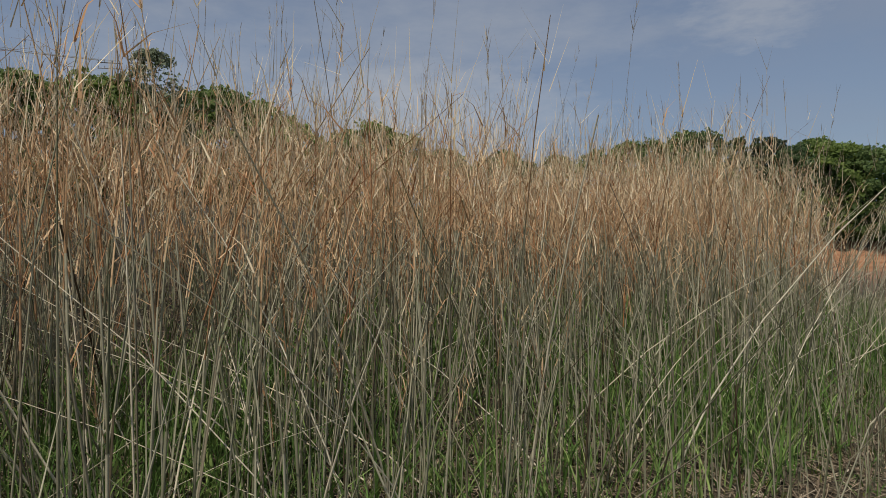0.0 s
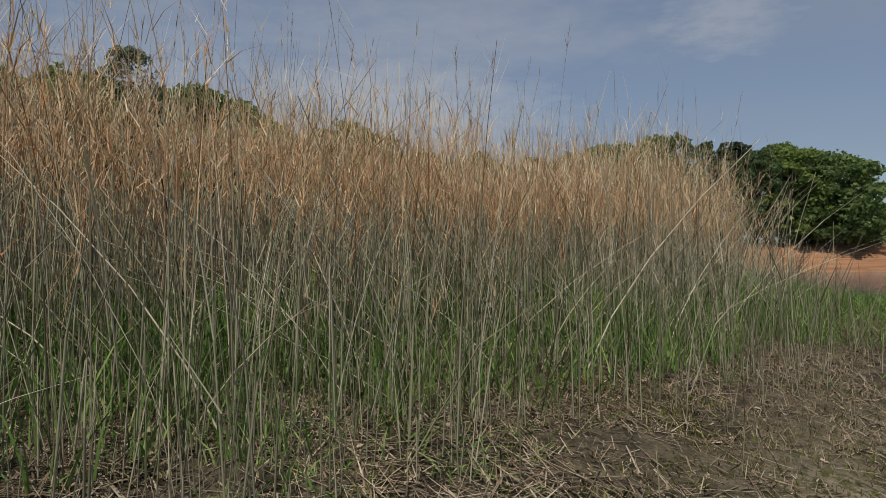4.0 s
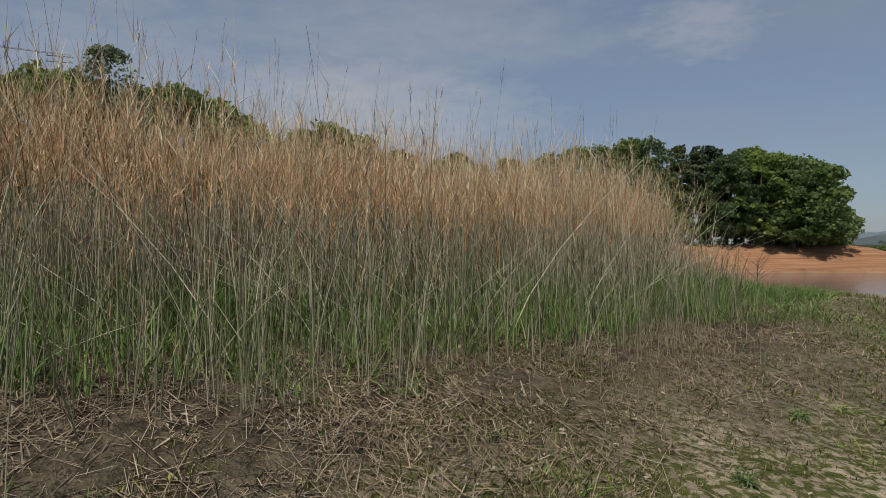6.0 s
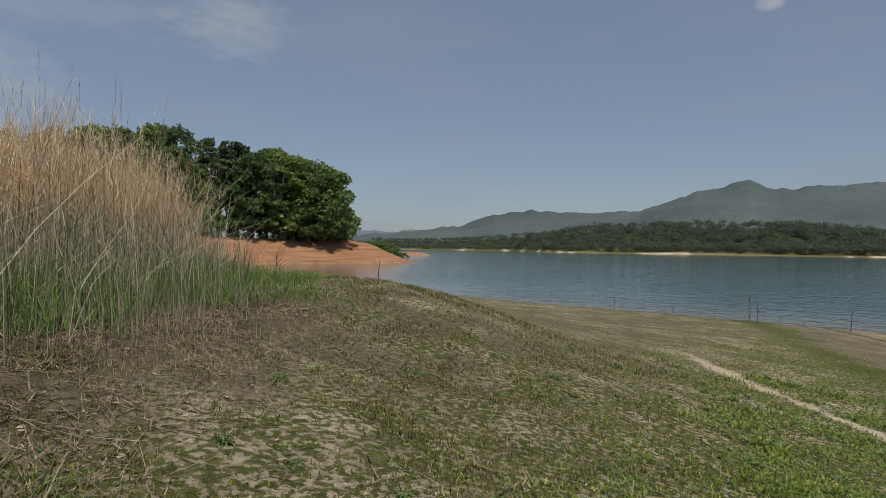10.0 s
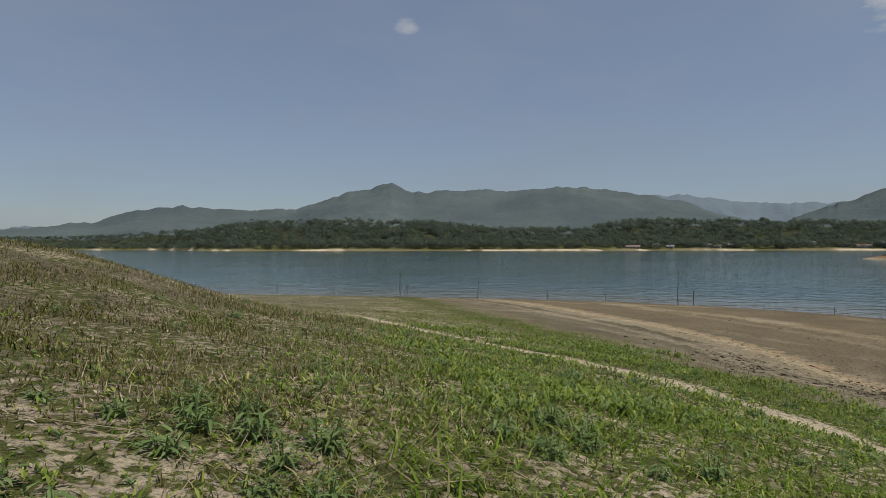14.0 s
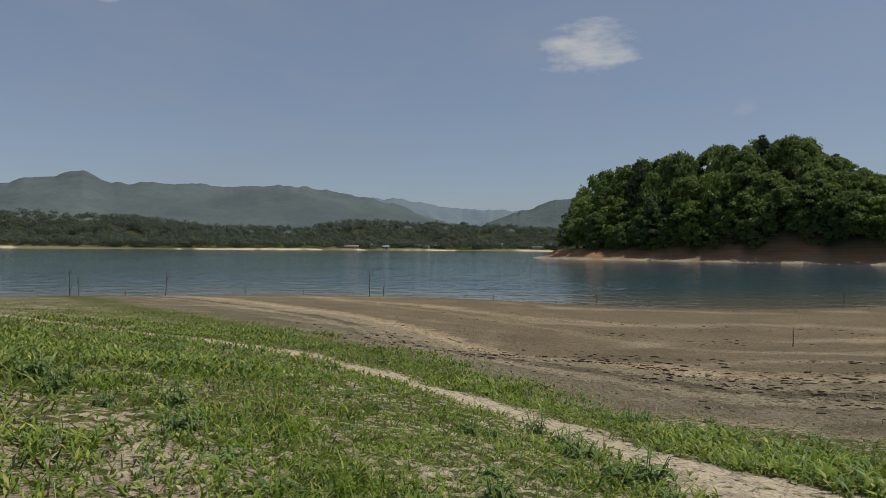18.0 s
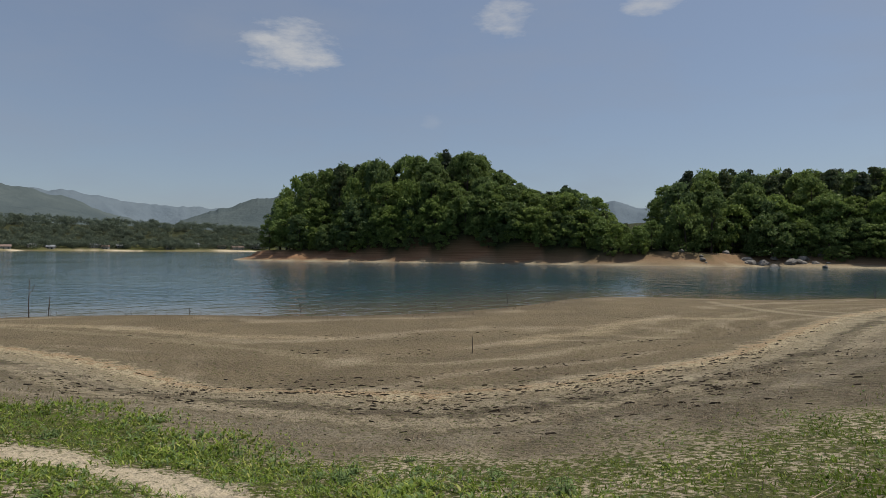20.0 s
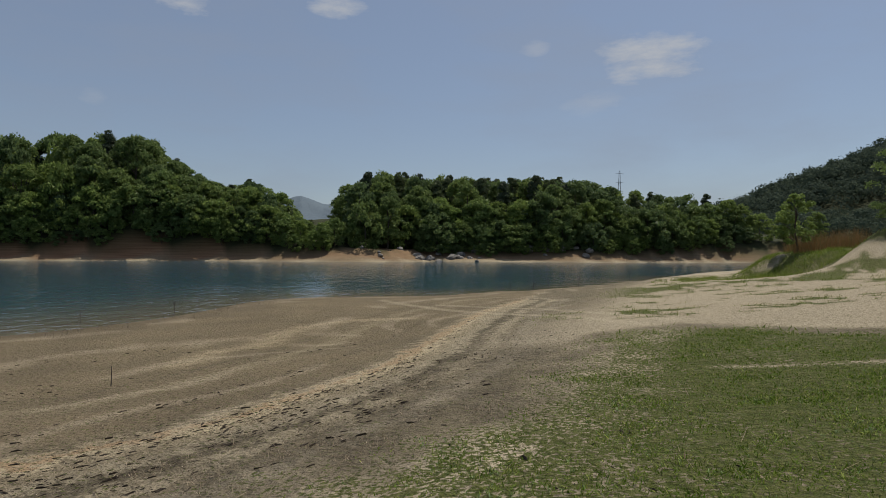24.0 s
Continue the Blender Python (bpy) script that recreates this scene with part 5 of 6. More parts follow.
# ---- trees ----
def leaf_clumps(centres, radii, count, size, seed, flat=0.75, tousle=0.6):
    """Leaves as small pointed faces, thick on the outside of each clump."""
    g = np.random.default_rng(seed)
    c = np.repeat(centres, count, 0)
    rr = np.repeat(radii, count)
    n = len(c)
    d = g.normal(0, 1, (n, 3))
    d /= np.linalg.norm(d, axis=1)[:, None]
    d[:, 2] = np.where(d[:, 2] < -0.55, -d[:, 2] * 0.6, d[:, 2])
    p = c + d * (rr * g.uniform(0.6, 1.1, n))[:, None] * np.array([1, 1, flat])
    nrm = d + g.normal(0, tousle, (n, 3))
    nrm /= np.linalg.norm(nrm, axis=1)[:, None]
    u = np.cross(nrm, g.normal(0, 1, (n, 3)))
    u /= np.linalg.norm(u, axis=1)[:, None]
    w = np.cross(nrm, u)
    s = (size * g.uniform(0.6, 1.3, n))[:, None]
    v = np.stack([p - u * s - w * s * 0.5, p + u * s - w * s * 0.35, p + w * s], 1)
    return v.reshape(-1, 3), np.arange(n * 3).reshape(-1, 3)


def crown_shape(tall, wide, clumps, seed, low=0.22):
    """Clump centres over an uneven egg, with a few billows of its own."""
    g = np.random.default_rng(seed)
    t = 1 - (1 - low) * g.uniform(0, 1, clumps) ** 1.15
    prof = np.sin(np.clip((t - low) / (1 - low) * 0.80 + 0.17, 0, 1) * np.pi) ** 0.62
    a = g.uniform(0, 2 * np.pi, clumps)
    lobes = 0.86 + 0.2 * np.sin(a * 3 + seed) * np.cos(t * 6 + seed)
    r = wide * prof * lobes * np.where(g.uniform(0, 1, clumps) < 0.75, g.uniform(0.82, 1.0, clumps), g.uniform(0.3, 0.8, clumps))
    return np.stack([r * np.cos(a), r * np.sin(a), t * tall * 0.93], 1), g.uniform(0.6, 1.3, clumps) * wide * 0.225


def tree(kind, tall, wide, clumps, count, size, mat, seed, label, low=0.2):
    """Trunk with limbs, and a crown of leaf clumps."""
    r = random.Random(seed)
    top = tagged(new(kind), label, "tree")
    centres, radii = crown_shape(tall, wide, clumps, seed, low)
    bm = bmesh.new()
    tube(bm, [(0, 0, -0.8), (0.1, 0, tall * 0.15), (-0.1, 0.1, tall * 0.4), (0.1, 0, tall * 0.8)], [tall * 0.022, tall * 0.018, tall * 0.013, tall * 0.004], 8)
    trunk = part("trunk", bm, BARK, top)
    for k in range(4):
        c = Vector(centres[r.randrange(clumps)])
        s = Vector((0, 0, max(tall * 0.12, c.z * r.uniform(0.45, 0.7))))
        bm = bmesh.new()
        tube(bm, [s, s.lerp(c, 0.5) + Vector((0, 0, -0.02 * tall)), c], [tall * 0.008, tall * 0.006, tall * 0.002], 5)
        part("limb", bm, BARK, top)
    v, q = leaf_clumps(centres, radii, count, size, seed)
    mesh_object("crown", v, q, mat, top)
    return top


def pine(tall, wide, seed, label):
    """A dark pine: bare lower trunk, flat tiers of needles."""
    g = np.random.default_rng(seed)
    top = tagged(new("pine_tree"), label, "tree")
    bm = bmesh.new()
    tube(bm, [(0, 0, -0.8), (0.15, 0, tall * 0.3), (-0.1, 0.1, tall * 0.6), (0, 0, tall * 0.97)], [tall * 0.02, tall * 0.016, tall * 0.011, tall * 0.003], 7)
    part("trunk", bm, BARK, top)
    cs, rs = [], []
    for t in np.linspace(0.35, 0.98, 11):
        for _ in range(6):
            a, k = g.uniform(0, 6.28), wide * (1.12 - t) * g.uniform(0.5, 1.2)
            cs.append((k * math.cos(a), k * math.sin(a), t * tall + g.normal(0, 0.25)))
            rs.append(wide * g.uniform(0.15, 0.32))
    v, q = leaf_clumps(np.array(cs), np.array(rs), 60, 0.20, seed, 0.55)
    mesh_object("crown", v, q, NEEDLE, top)
    return top


BROAD = [tree("oak_tree", 12, 3.9, 92, 58, 0.22, LEAF, 11, "tall broad oak with a dense dark green crown", 0.1),
         tree("broadleaf_tree", 10.5, 3.7, 88, 58, 0.22, LEAF, 12, "rounded broadleaf tree with leafy dark green crown", 0.08),
         tree("oak_tree", 13, 3.7, 92, 58, 0.22, LEAF, 13, "high-crowned broadleaf tree in dark leaf", 0.12),
         tree("broadleaf_tree", 9, 3.9, 84, 52, 0.21, LEAF_LIGHT, 14, "rounded broadleaf tree in fresh light green leaf", 0.08),
         tree("bank_shrub", 7, 3.3, 70, 48, 0.19, LEAF_LIGHT, 15, "low spreading broadleaf tree in fresh light green leaf", 0.05),
         tree("bank_shrub", 6, 3.4, 76, 52, 0.19, LEAF, 16, "low dark green shrubby tree leaning over the bank", 0.02)]
PINES = [pine(12, 3.2, 21, "dark green pine with flat tiers of needles"), pine(10.5, 2.8, 22, "slender dark green pine among oaks")]
placed = {}
tree_seed = random.Random(77)


def plant(proto, px, py, size, group, sink=0.0, girth=None):
    girth = girth or size
    m = pose(px, py, float(land(px, py)) - sink, tree_seed.uniform(-3, 3), tree_seed.uniform(-3, 3), tree_seed.uniform(0, 360)) @ Matrix.Diagonal((girth * tree_seed.uniform(0.9, 1.12), girth * tree_seed.uniform(0.9, 1.12), size, 1))
    if proto.name in placed:
        ob = copy_thing(proto, m @ Matrix.Diagonal((1 / proto.scale[0], 1 / proto.scale[1], 1 / proto.scale[2], 1)))
    else:
        proto.matrix_basis = m
        placed[proto.name] = True
        ob = proto
    return tagged(ob, group=group)


SKY_AZ = (110, 112, 112.6, 115.2, 118.3, 124.4, 129, 132.8, 134.9, 137.8, 139.8, 142.4, 143.6, 144.6, 147, 148.2, 149.8, 154.5, 161, 166, 170, 174, 178, 183, 192)
SKY_EL = (1.5, 2.3, 4.4, 7.0, 8.0, 8.9, 9.6, 8.8, 6.6, 5.4, 6.0, 5.0, 3.4, 2.6, 2.6, 5.6, 7.1, 7.3, 6.6, 6.9, 6.3, 5.3, 4.9, 4.7, 4.7)
HEIGHTS = {p.name: max(v.co.z for c in p.children for v in c.data.vertices) for p in BROAD + PINES}


def plant_to(proto, az, dist, el, group):
    """A tree at that bearing and distance, as tall as its skyline there."""
    px, py = dist * math.sin(radians(az)), dist * math.cos(radians(az))
    tall = dist * math.tan(radians(el)) + 3.2 - float(land(px, py))
    return plant(proto, px, py, tall / HEIGHTS[proto.name], group, 0.2)


def wood(line, n, inner, outer, group, kinds, size, apart, side=None):
    """Trees on one neck of land, between two distances from its middle line."""
    spots, tries = [], 0
    xs, ys = [p[0] for p in line], [p[1] for p in line]
    while len(spots) < n and tries < 6000:
        tries += 1
        px, py = tree_seed.uniform(min(xs) - outer, max(xs) + outer), tree_seed.uniform(min(ys) - outer, max(ys) + outer)
        d = float(away(np.array(px), np.array(py), line)[0])
        if not inner <= d <= outer or (side and not side(px, py)) or any(math.hypot(px - a, py - b) < apart for a, b in spots):
            continue
        spots.append((px, py))
        edge = d > outer - 4.5
        k = tree_seed.choice(kinds[1] if edge else kinds[0])
        el = float(np.interp(math.degrees(math.atan2(px, py)) % 360, SKY_AZ, SKY_EL))
        room = math.hypot(px, py) * math.tan(radians(el)) + 3.0 - float(land(px, py))
        if room > 2.5:
            grown = room * (tree_seed.uniform(0.55, 0.8) if edge else tree_seed.uniform(0.86, 0.99)) / HEIGHTS[k.name]
            plant(k, px, py, grown, group, 0.0, min(max(grown, 0.7), size * tree_seed.uniform(0.85, 1.15)))


O, P = BROAD, PINES
# the red cape across the cove
for az, dist, el, k in ((13.5, 123, 9.9, O[0]), (16, 118, 10.0, O[2]), (18.5, 124, 10.4, O[0]), (20.5, 118, 10.4, O[2]), (22.6, 126, 9.6, P[0]), (23.8, 119, 9.4, P[1]), (25.2, 125, 9.5, P[0]), (26.6, 118, 8.9, O[1]), (27.8, 126, 9.2, O[0]),
                        (29.2, 120, 8.8, O[1]), (30.4, 126, 8.6, O[0]), (31.6, 121, 8.2, O[1]), (32.9, 125, 7.9, O[3]), (33.6, 130, 6.8, O[1]), (11, 120, 9.4, O[1]), (8, 124, 9.0, O[0]), (5, 128, 8.5, O[2]), (17.2, 117, 8.5, O[1]), (19.4, 116, 8.8, O[0]),
                        (21.5, 117, 7.8, O[1]), (24.6, 119, 7.0, O[0]), (27.2, 121, 7.2, O[1]), (29.8, 123, 6.8, O[1]), (31.2, 127, 6.6, O[3]), (33.2, 131, 5.2, O[5]), (34.4, 134, 4.2, O[5]), (22.5, 116, 4.0, O[5]), (25.4, 118, 3.6, O[5]), (28.4, 121, 3.8, O[5]), (30.6, 125, 3.8, O[5]), (32.0, 128, 3.4, O[5]), (15, 116, 7.0, O[1])):
    plant_to(k, az, dist, el, "trees on the red cape")
for az, dist, size in ((36.6, 214, 1.2), (37.3, 216, 1.45), (38.0, 217, 1.5), (38.7, 220, 1.4), (39.4, 224, 1.1), (40.2, 230, 0.8), (35.9, 160, 0.25), (38.4, 226, 1.3)):
    plant(O[5], dist * math.sin(radians(az)), dist * math.cos(radians(az)), size, "shrubs on the low spit", 0.3)
# the wooded headland and the wood behind the cove
wood(ISLE_LINE, 130, 0, 18.0, "trees on the wooded headland", ((O[0], O[0], O[1], O[2], O[3], P[0], P[1]), (O[0], O[1], O[3], O[5], O[4])), 1.3, 3.6)
wood(WOOD_LINE, 160, 0, 20.0, "trees in the wood behind the cove", ((O[0], O[1], O[2], O[2], O[1], P[0], P[1]), (O[0], O[1], O[1], O[5], O[3])), 1.25, 3.8, lambda a, b: b > -172 - 0.2 * a)


def fringe(line, off, apart, kinds, low, high, group, seed):
    """A close row of leafy trees along the viewer's side of a neck of land."""
    r = random.Random(seed)
    for (ax, ay), (bx, by) in zip(line, line[1:]):
        long = math.hypot(bx - ax, by - ay)
        ux, uy = (bx - ax) / long, (by - ay) / long
        nx, ny = -uy, ux
        if nx * ax + ny * ay > 0:
            nx, ny = -nx, -ny
        for k in range(int(long / apart) + 1):
            t, q = k * apart + r.uniform(-0.8, 0.8), off + r.uniform(-1.2, 0.5)
            px, py = ax + ux * t + nx * q, ay + uy * t + ny * q
            el = float(np.interp(math.degrees(math.atan2(px, py)) % 360, SKY_AZ, SKY_EL))
            room = math.hypot(px, py) * math.tan(radians(el)) + 3.0 - float(land(px, py))
            proto = r.choice(kinds)
            tall = min(r.uniform(low, high), room * 0.9)
            if tall > 1.6:
                plant(proto, px, py, tall / HEIGHTS[proto.name], group, 0.35)


fringe(ISLE_LINE, 19.8, 3.4, (O[5], O[5], O[1], O[4], O[0]), 5.5, 9.5, "trees on the wooded headland", 3)
fringe(ISLE_LINE, 16.5, 4.2, (O[0], O[1], O[2], O[3]), 9.0, 13.0, "trees on the wooded headland", 4)
fringe(WOOD_LINE[:3], 22.2, 3.4, (O[5], O[5], O[1], O[4], O[0]), 5.5, 9.5, "trees in the wood behind the cove", 5)
fringe(WOOD_LINE[:3], 18.5, 4.2, (O[0], O[1], O[2], O[3]), 9.0, 13.0, "trees in the wood behind the cove", 6)
fringe(ISLE_LINE, 21.4, 2.6, (O[5], O[5], O[4]), 2.2, 4.6, "trees on the wooded headland", 7)
fringe(WOOD_LINE[:3], 23.8, 2.6, (O[5], O[5], O[4]), 2.2, 4.6, "trees in the wood behind the cove", 8)
for px, py, k, size in ((86, -112, O[3], 1.1), (92, -109, O[3], 1.1), (79, -111, O[4], 0.75), (74, -113, O[4], 0.6), (98, -104, O[3], 1.05), (86, -106, O[4], 0.7), (110, -176, P[1], 0.55)):
    plant(k, px, py, size, "trees on the wooded headland", 0.2)
# behind the reeds
for az, dist, el, k in ((-35.8, 60, 13.4, O[0]), (-33.2, 62, 14.0, O[1]), (-31.2, 60, 13.7, O[0]), (-29.2, 63, 13.6, O[1]), (-38, 58, 13.2, O[0]), (-22.1, 60, 14.1, O[1]), (-20, 63, 12.8, O[4]), (-17.8, 64, 11.6, O[4]), (-9.2, 66, 11.6, O[1]), (-7.3, 68, 10.4, O[4]),
                        (-11.2, 68, 10.6, O[4]), (-25.4, 66, 13.4, O[1]), (-14, 72, 9.2, O[3]), (-3, 80, 9.0, O[3]), (2, 84, 9.0, O[1]), (-27.3, 64, 12.6, O[4])):
    plant_to(k, az, dist, el + 0.9, "trees beyond the reed bed")
WILLOW = tree("willow_tree", 14, 3.1, 150, 30, 0.15, LEAF_WILLOW, 31, "slim grey-green willow with a see-through crown", 0.12)
HEIGHTS["willow_tree"] = max(v.co.z for c in WILLOW.children for v in c.data.vertices)
plant_to(WILLOW, -27.2, 60, 17.0, "trees beyond the reed bed")
# the south bank
SAPLING = tree("young_tree", 4.4, 1.5, 46, 60, 0.10, LEAF_LIGHT, 33, "young light green tree on the bank", 0.2)
HEIGHTS["young_tree"] = max(v.co.z for c in SAPLING.children for v in c.data.vertices)
plant_to(SAPLING, -173.8, 52, 4.5, "trees on the south bank")
BANK_TREE = tree("young_tree", 7.5, 2.8, 60, 70, 0.11, LEAF_LIGHT, 34, "bushy light green tree at the top of the sand bank", 0.08)
HEIGHTS["young_tree.001"] = max(v.co.z for c in BANK_TREE.children for v in c.data.vertices)
plant_to(BANK_TREE, -167.2, 44, 8.3, "trees on the south bank")


def canopy(name, x, y, tall, wide, per, size, mat, label, seed):
    """A far wood: one crown of coarse leaves for each place."""
    g = np.random.default_rng(seed)
    n = len(x)
    z = land(x, y)
    centres = np.stack([x, y, z + tall * 0.5], 1)
    c = np.repeat(centres, 3, 0) + g.normal(0, 1, (n * 3, 3)) * np.array([wide * 0.45, wide * 0.45, tall[0] * 0.16])
    v, q = leaf_clumps(c, np.full(n * 3, wide * 0.62), per, size, seed, 0.9, 0.25)
    tagged(mesh_object(name, v, q, mat), label, "woods", kind="stuff")


# leaf colours lifted towards blue-grey to carry the haze over the lake
HAZED_FARLEAF = blade_material("haze-lifted far woods", ((0.10, 0.128, 0.095), (0.14, 0.17, 0.12), (0.20, 0.23, 0.15)), 0.9, 0.45)
a, q = np.radians(rng.uniform(37, 116, 2600)), rng.uniform(0, 1, 2600)
rr = np.interp(np.degrees(a), FAR_AZ, FAR_R) + 26 + 130 * q ** 1.3
canopy("far_wood", rr * np.sin(a), rr * np.cos(a), rng.uniform(7.0, 13.0, 2600), 6.6, 56, 0.62, HAZED_FARLEAF, "dark wooded shore across the lake", 61)
x, y = rng.uniform(-330, 60, 5600), rng.uniform(-560, -230, 5600)
keep = (land(x, y) > 8) & (np.hypot(x, y) > 285) & (np.abs(np.degrees(np.arctan2(x, -y)) + 2) < 22)
canopy("hill_wood", x[keep], y[keep], np.full(keep.sum(), 9.0), 5.6, 40, 0.6, HAZED_HILL_LEAF, "dense dark wood covering the hill", 62)
x, y = rng.uniform(-60, 190, 900), rng.uniform(-300, -195, 900)
keep = (land(x, y) > 5) & ((land(x, y) + 7) / np.hypot(x, y) < np.tan(np.radians(np.interp(np.degrees(np.arctan2(x, y)) % 360, SKY_AZ, SKY_EL) - 0.3)))
canopy("back_wood", x[keep], y[keep], np.full(keep.sum(), 7.0), 4.2, 40, 0.45, HAZED_HILL_LEAF, "wood on the slope behind the headland", 63)


def build_bank_grass():
    x, y = rng.uniform(-16, 4, 80000), rng.uniform(-62, -45, 80000)
    keep = rng.uniform(0, 1, 80000) < cover(x, y, land(x, y))[:, 0]
    x, y = x[keep], y[keep]
    n = len(x)
    tagged(mesh_object("bank_grass", *blades(on_land(x, y), rng.uniform(0.05, 0.4, n) * (0.7 + 0.5 * vnoise(x * 0.6, y * 0.6, 77)), rng.normal(0, 0.14, (n, 2)), rng.uniform(0.015, 0.03, n), 0.5, 1, 0.1), HERB), "rank green grass on the bank", "grass", kind="stuff")
    x, y = rng.uniform(-16, 7, 30000), rng.uniform(-44, -15, 30000)
    keep = rng.uniform(0, 1, 30000) < cover(x, y, land(x, y))[:, 0]
    x, y = x[keep], y[keep]
    n = len(x)
    tagged(mesh_object("sand_grass", *blades(on_land(x, y), rng.uniform(0.03, 0.13, n), rng.normal(0, 0.06, (n, 2)), rng.uniform(0.015, 0.03, n), 0.5, 1, 0.1), HERB), "low green tufts on pale sand", "grass", kind="stuff")
    x, y = rng.uniform(-10, -5.4, 3600), rng.uniform(-57, -51, 3600)
    tagged(mesh_object("bank_reed", *blades(on_land(x, y), rng.uniform(0.6, 1.6, len(x)), rng.normal(0, 0.3, (len(x), 2)), rng.uniform(0.012, 0.026, len(x)), 0.5, 2, 0.1), RUSSET), "russet dry grass on the bank", "grass", kind="stuff")


build_bank_grass()


# ---- rocks, poles and the village ----
def rock(seed):
    bm = bmesh.new()
    bmesh.ops.create_icosphere(bm, subdivisions=2, radius=1.0)
    for v in bm.verts:
        k = 1 + 0.28 * noise.noise(v.co * 1.3 + Vector((seed, 0, 0)))
        v.co = Vector((v.co.x * k * 1.2, v.co.y * k, max(v.co.z * k * 0.75, -0.35)))
        v.co.x = round(v.co.x * 3.2) / 3.2 * 0.35 + v.co.x * 0.65
    me = bpy.data.meshes.new("boulder")
    bm.to_mesh(me)
    bm.free()
    me.materials.append(ROCK)
    return me


ROCKS = [rock(k) for k in range(4)]


def shore_rocks(cx, cy, n, spread, size, seed):
    r = random.Random(seed)
    for k in range(n):
        px, py = cx + r.gauss(0, spread), cy + r.gauss(0, spread * 0.4)
        ob = tagged(new("boulder", ROCKS[k % 4]), "grey weathered boulder on the bare shore", "rock", "boulders on the shore")
        ob.matrix_basis = pose(px, py, max(float(land(px, py)), -0.1) + 0.1, r.uniform(-20, 20), r.uniform(-20, 20), r.uniform(0, 360)) @ Matrix.Scale(size * r.uniform(0.4, 1.25), 4)


shore_rocks(111, -89, 12, 2.0, 0.85, 1)
shore_rocks(62, -112.0, 5, 1.5, 0.6, 2)
shore_rocks(55, -119.0, 8, 2.5, 0.8, 3)
shore_rocks(48, -125.5, 14, 4.0, 0.9, 4)
shore_rocks(33, -136.0, 22, 3.2, 1.1, 5)
shore_rocks(28, -139.0, 8, 3.0, 0.8, 6)


def pylon(px, py, tall):
    """A lattice power pylon."""
    top = tagged(new("power_pylon"), "grey steel lattice power pylon above the wood", "pylon")
    z = float(land(px, py))
    for sx, sy in ((-1, -1), (1, -1), (1, 1), (-1, 1)):
        bm = bmesh.new()
        tube(bm, [(sx * 3, sy * 3, 0), (sx * 0.9, sy * 0.9, tall * 0.7), (sx * 0.3, sy * 0.3, tall)], [0.16, 0.13, 0.09], 5)
        part("leg", bm, STEEL, top)
    for k in range(7):
        h0, h1 = tall * k / 8, tall * (k + 1) / 8
        w0, w1 = 3 - 2.7 * min(k / 8 * 1.25, 1) * 0.9, 3 - 2.7 * min((k + 1) / 8 * 1.25, 1) * 0.9
        for a in range(4):
            c, s = math.cos(a * math.pi / 2), math.sin(a * math.pi / 2)
            bm = bmesh.new()
            tube(bm, [(w0 * (c - s), w0 * (s + c), h0), (w1 * (c + s), w1 * (s - c), h1)], [0.06, 0.06], 4)
            part("brace", bm, STEEL, top)
    for h in (0.72, 0.84, 0.96):
        bm = bmesh.new()
        tube(bm, [(-3.4, 0, tall * h - 0.3), (0, 0, tall * h + 0.3), (3.4, 0, tall * h - 0.3)], [0.08, 0.16, 0.08], 5)
        part("cross_arm", bm, STEEL, top)
    top.matrix_basis = pose(px, py, z, 0, 0, 20)


pylon(59, -495, 58)


def power_pole():
    px, py = 88 * math.sin(radians(-31)), 88 * math.cos(radians(-31))
    z = float(land(px, py))
    tall = 88 * math.tan(radians(15.5)) + 3.2 - z
    top = tagged(new("power_pole"), "concrete power pole with cross arms and wires", "pole")
    bm = bmesh.new()
    tube(bm, [(0, 0, -0.3), (0, 0, tall)], [0.2, 0.13], 10)
    part("pole", bm, CONCRETE, top)
    for h in (0.3, 1.0):
        bm = bmesh.new()
        tube(bm, [(-1.6, -0.4, tall - h), (1.2, 0.3, tall - h)], [0.07, 0.07], 6)
        part("cross_arm", bm, STEEL, top)
        for s in (-1.5, -0.8, 0.9):
            bm = bmesh.new()
            tube(bm, [(s, s * 0.25, tall - h), (s, s * 0.25, tall - h + 0.3)], [0.06, 0.04], 6)
            part("insulator", bm, PLASTER, top)
    for s in (-1.5, -0.8, 0.9):
        bm = bmesh.new()
        tube(bm, [(s - 40 * t, s * 0.25 - 14 * t, tall - 0.05 + 5.5 * t - 5.0 * t * (1 - t)) for t in (0, 0.2, 0.4, 0.6, 0.8, 1)], [0.03] * 6, 4)
        part("wire", bm, STEEL, top)
    top.matrix_basis = pose(px, py, z)


power_pole()


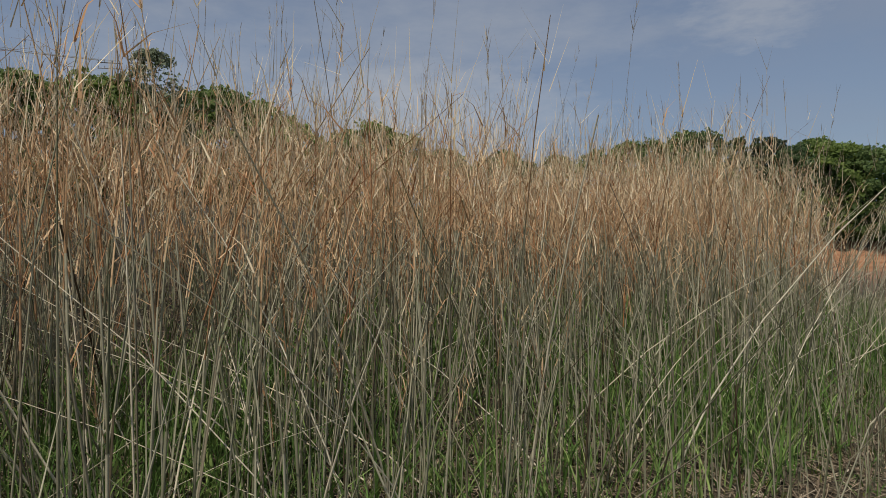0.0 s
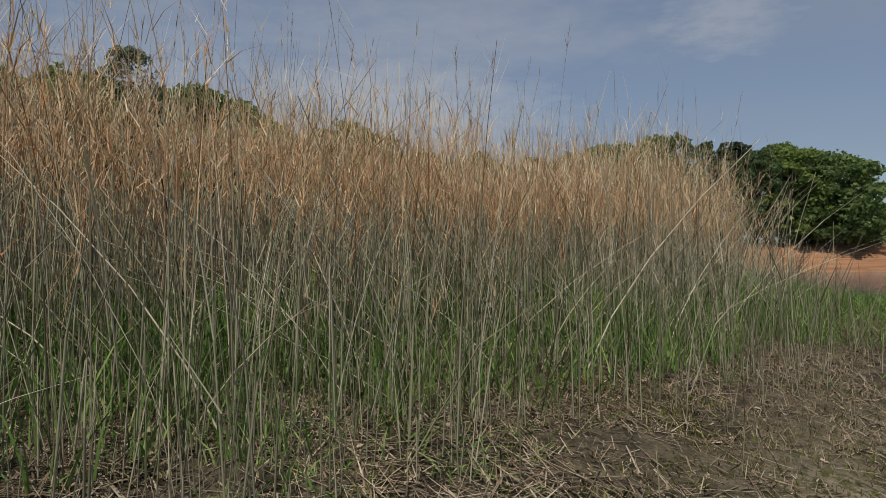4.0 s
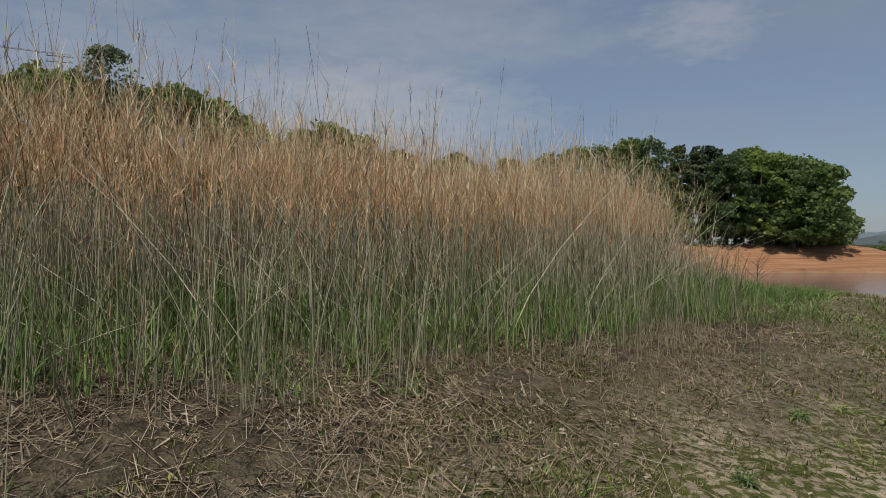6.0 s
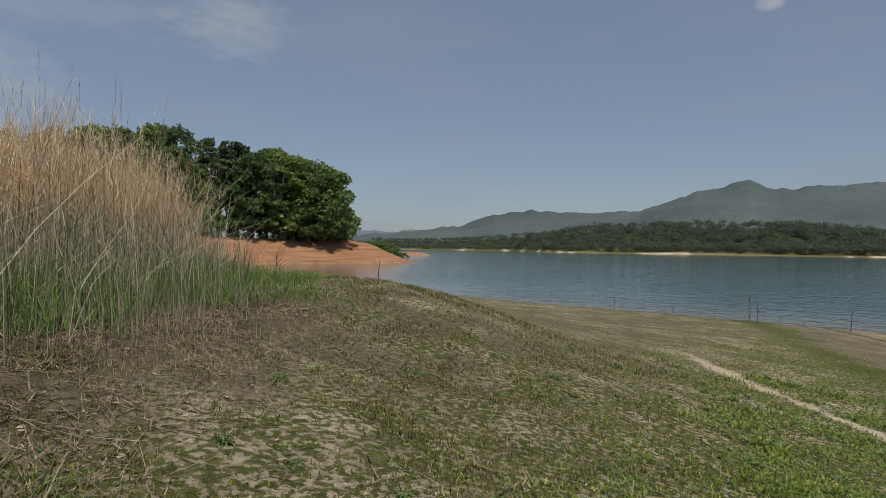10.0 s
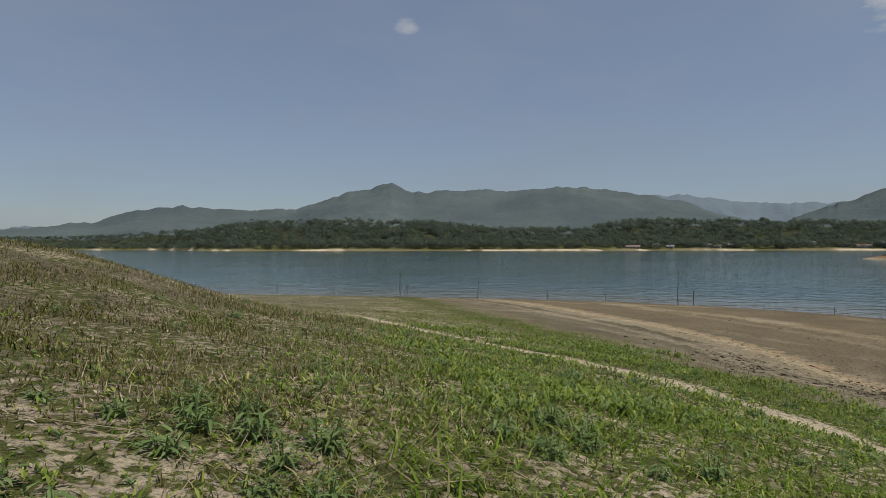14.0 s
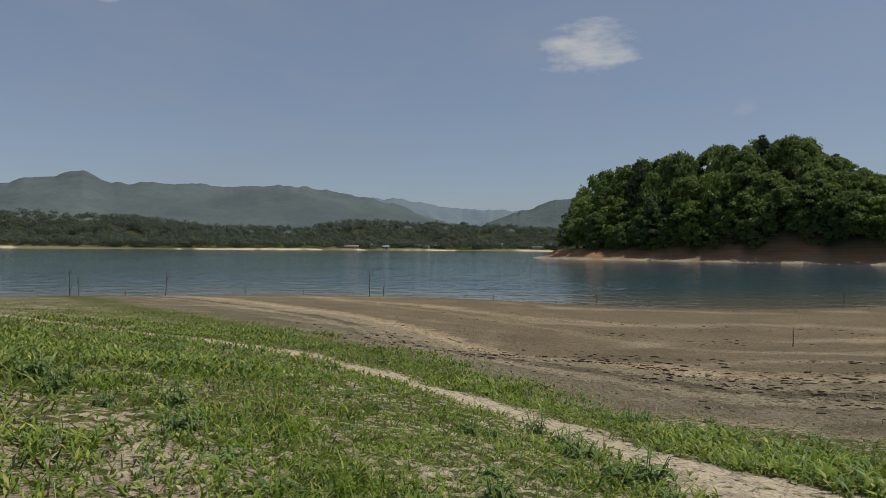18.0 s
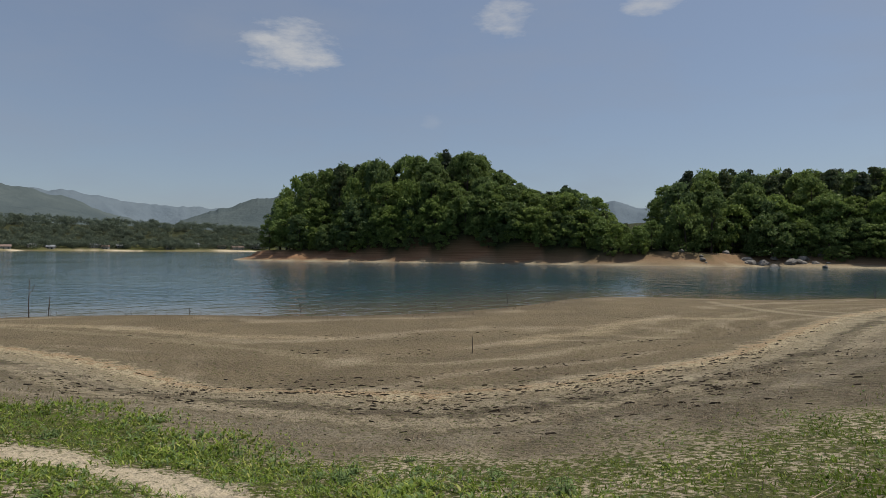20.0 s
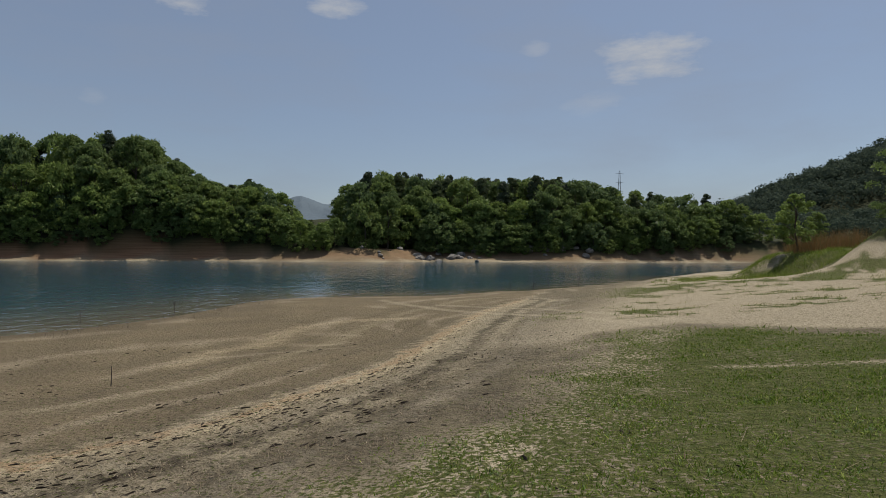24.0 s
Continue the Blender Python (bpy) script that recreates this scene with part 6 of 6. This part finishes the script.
def house(az, dist, wide, deep, high, pale, turn, label):
    """A village house: walls, roof, windows and a door."""
    px, py = dist * math.sin(radians(az)), dist * math.cos(radians(az))
    top = tagged(new("house"), label, "house", "village houses across the lake")
    bm = bmesh.new()
    bmesh.ops.create_cube(bm, size=1.0, matrix=Matrix.Translation((0, 0, high / 2)) @ Matrix.Diagonal((wide, deep, high, 1)))
    wall = part("wall", bm, PLASTER, top)
    bm = bmesh.new()
    w, d, r = wide / 2 + 0.5, deep / 2 + 0.5, deep * 0.28
    vs = [bm.verts.new(p) for p in ((-w, -d, high), (w, -d, high), (w, d, high), (-w, d, high), (-w, 0, high + r), (w, 0, high + r), (-w, -d, high - 0.25), (w, -d, high - 0.25), (w, d, high - 0.25), (-w, d, high - 0.25))]
    for f in ((0, 1, 5, 4), (2, 3, 4, 5), (6, 7, 1, 0), (8, 9, 3, 2), (7, 8, 2, 1), (1, 2, 5), (9, 6, 0, 3), (3, 0, 4), (9, 8, 7, 6)):
        bm.faces.new([vs[i] for i in f])
    part("roof", bm, PALE_ROOF if pale else ROOF, top)
    n = max(2, int(wide / 3.5))
    for k in range(n):
        bm = bmesh.new()
        hw, hh = (0.6, 1.0) if k == n // 2 else (0.75, 0.6)
        bmesh.ops.create_cube(bm, size=1.0, matrix=Matrix.Translation((-wide / 2 + (k + 0.5) * wide / n, -deep / 2 - 0.03, hh + (0.05 if k == n // 2 else 1.0))) @ Matrix.Diagonal((hw * 2, 0.08, hh * 2, 1)))
        part("door" if k == n // 2 else "window", bm, WINDOW, wall)
    top.matrix_basis = pose(px, py, float(land(px, py)) - 0.2, 0, 0, 90 - az + turn - 90)


for k, (az, wide, deep, high, pale) in enumerate(((92.4, 22, 9, 4, 0), (94.3, 12, 8, 4.5, 1), (95.6, 10, 8, 4, 1), (97.4, 12, 8, 5, 1), (98.6, 14, 8, 5.5, 1), (99.4, 9, 7, 5, 0), (100.6, 16, 8, 3.5, 1), (104.2, 14, 8, 4.5, 0), (106.2, 12, 8, 5, 1), (108.4, 14, 8, 5, 0), (109.7, 20, 9, 5, 0), (111.0, 30, 12, 6, 1))):
    house(az, float(np.interp(az, FAR_AZ, FAR_R)) + 22 + 30 * (k * 0.618 % 1), wide * 0.75, deep * 0.8, high * 0.8, pale, 25 * math.sin(k * 2.1), "low white-walled village house with a %s roof" % ("pale sheet" if pale else "dark tiled"))
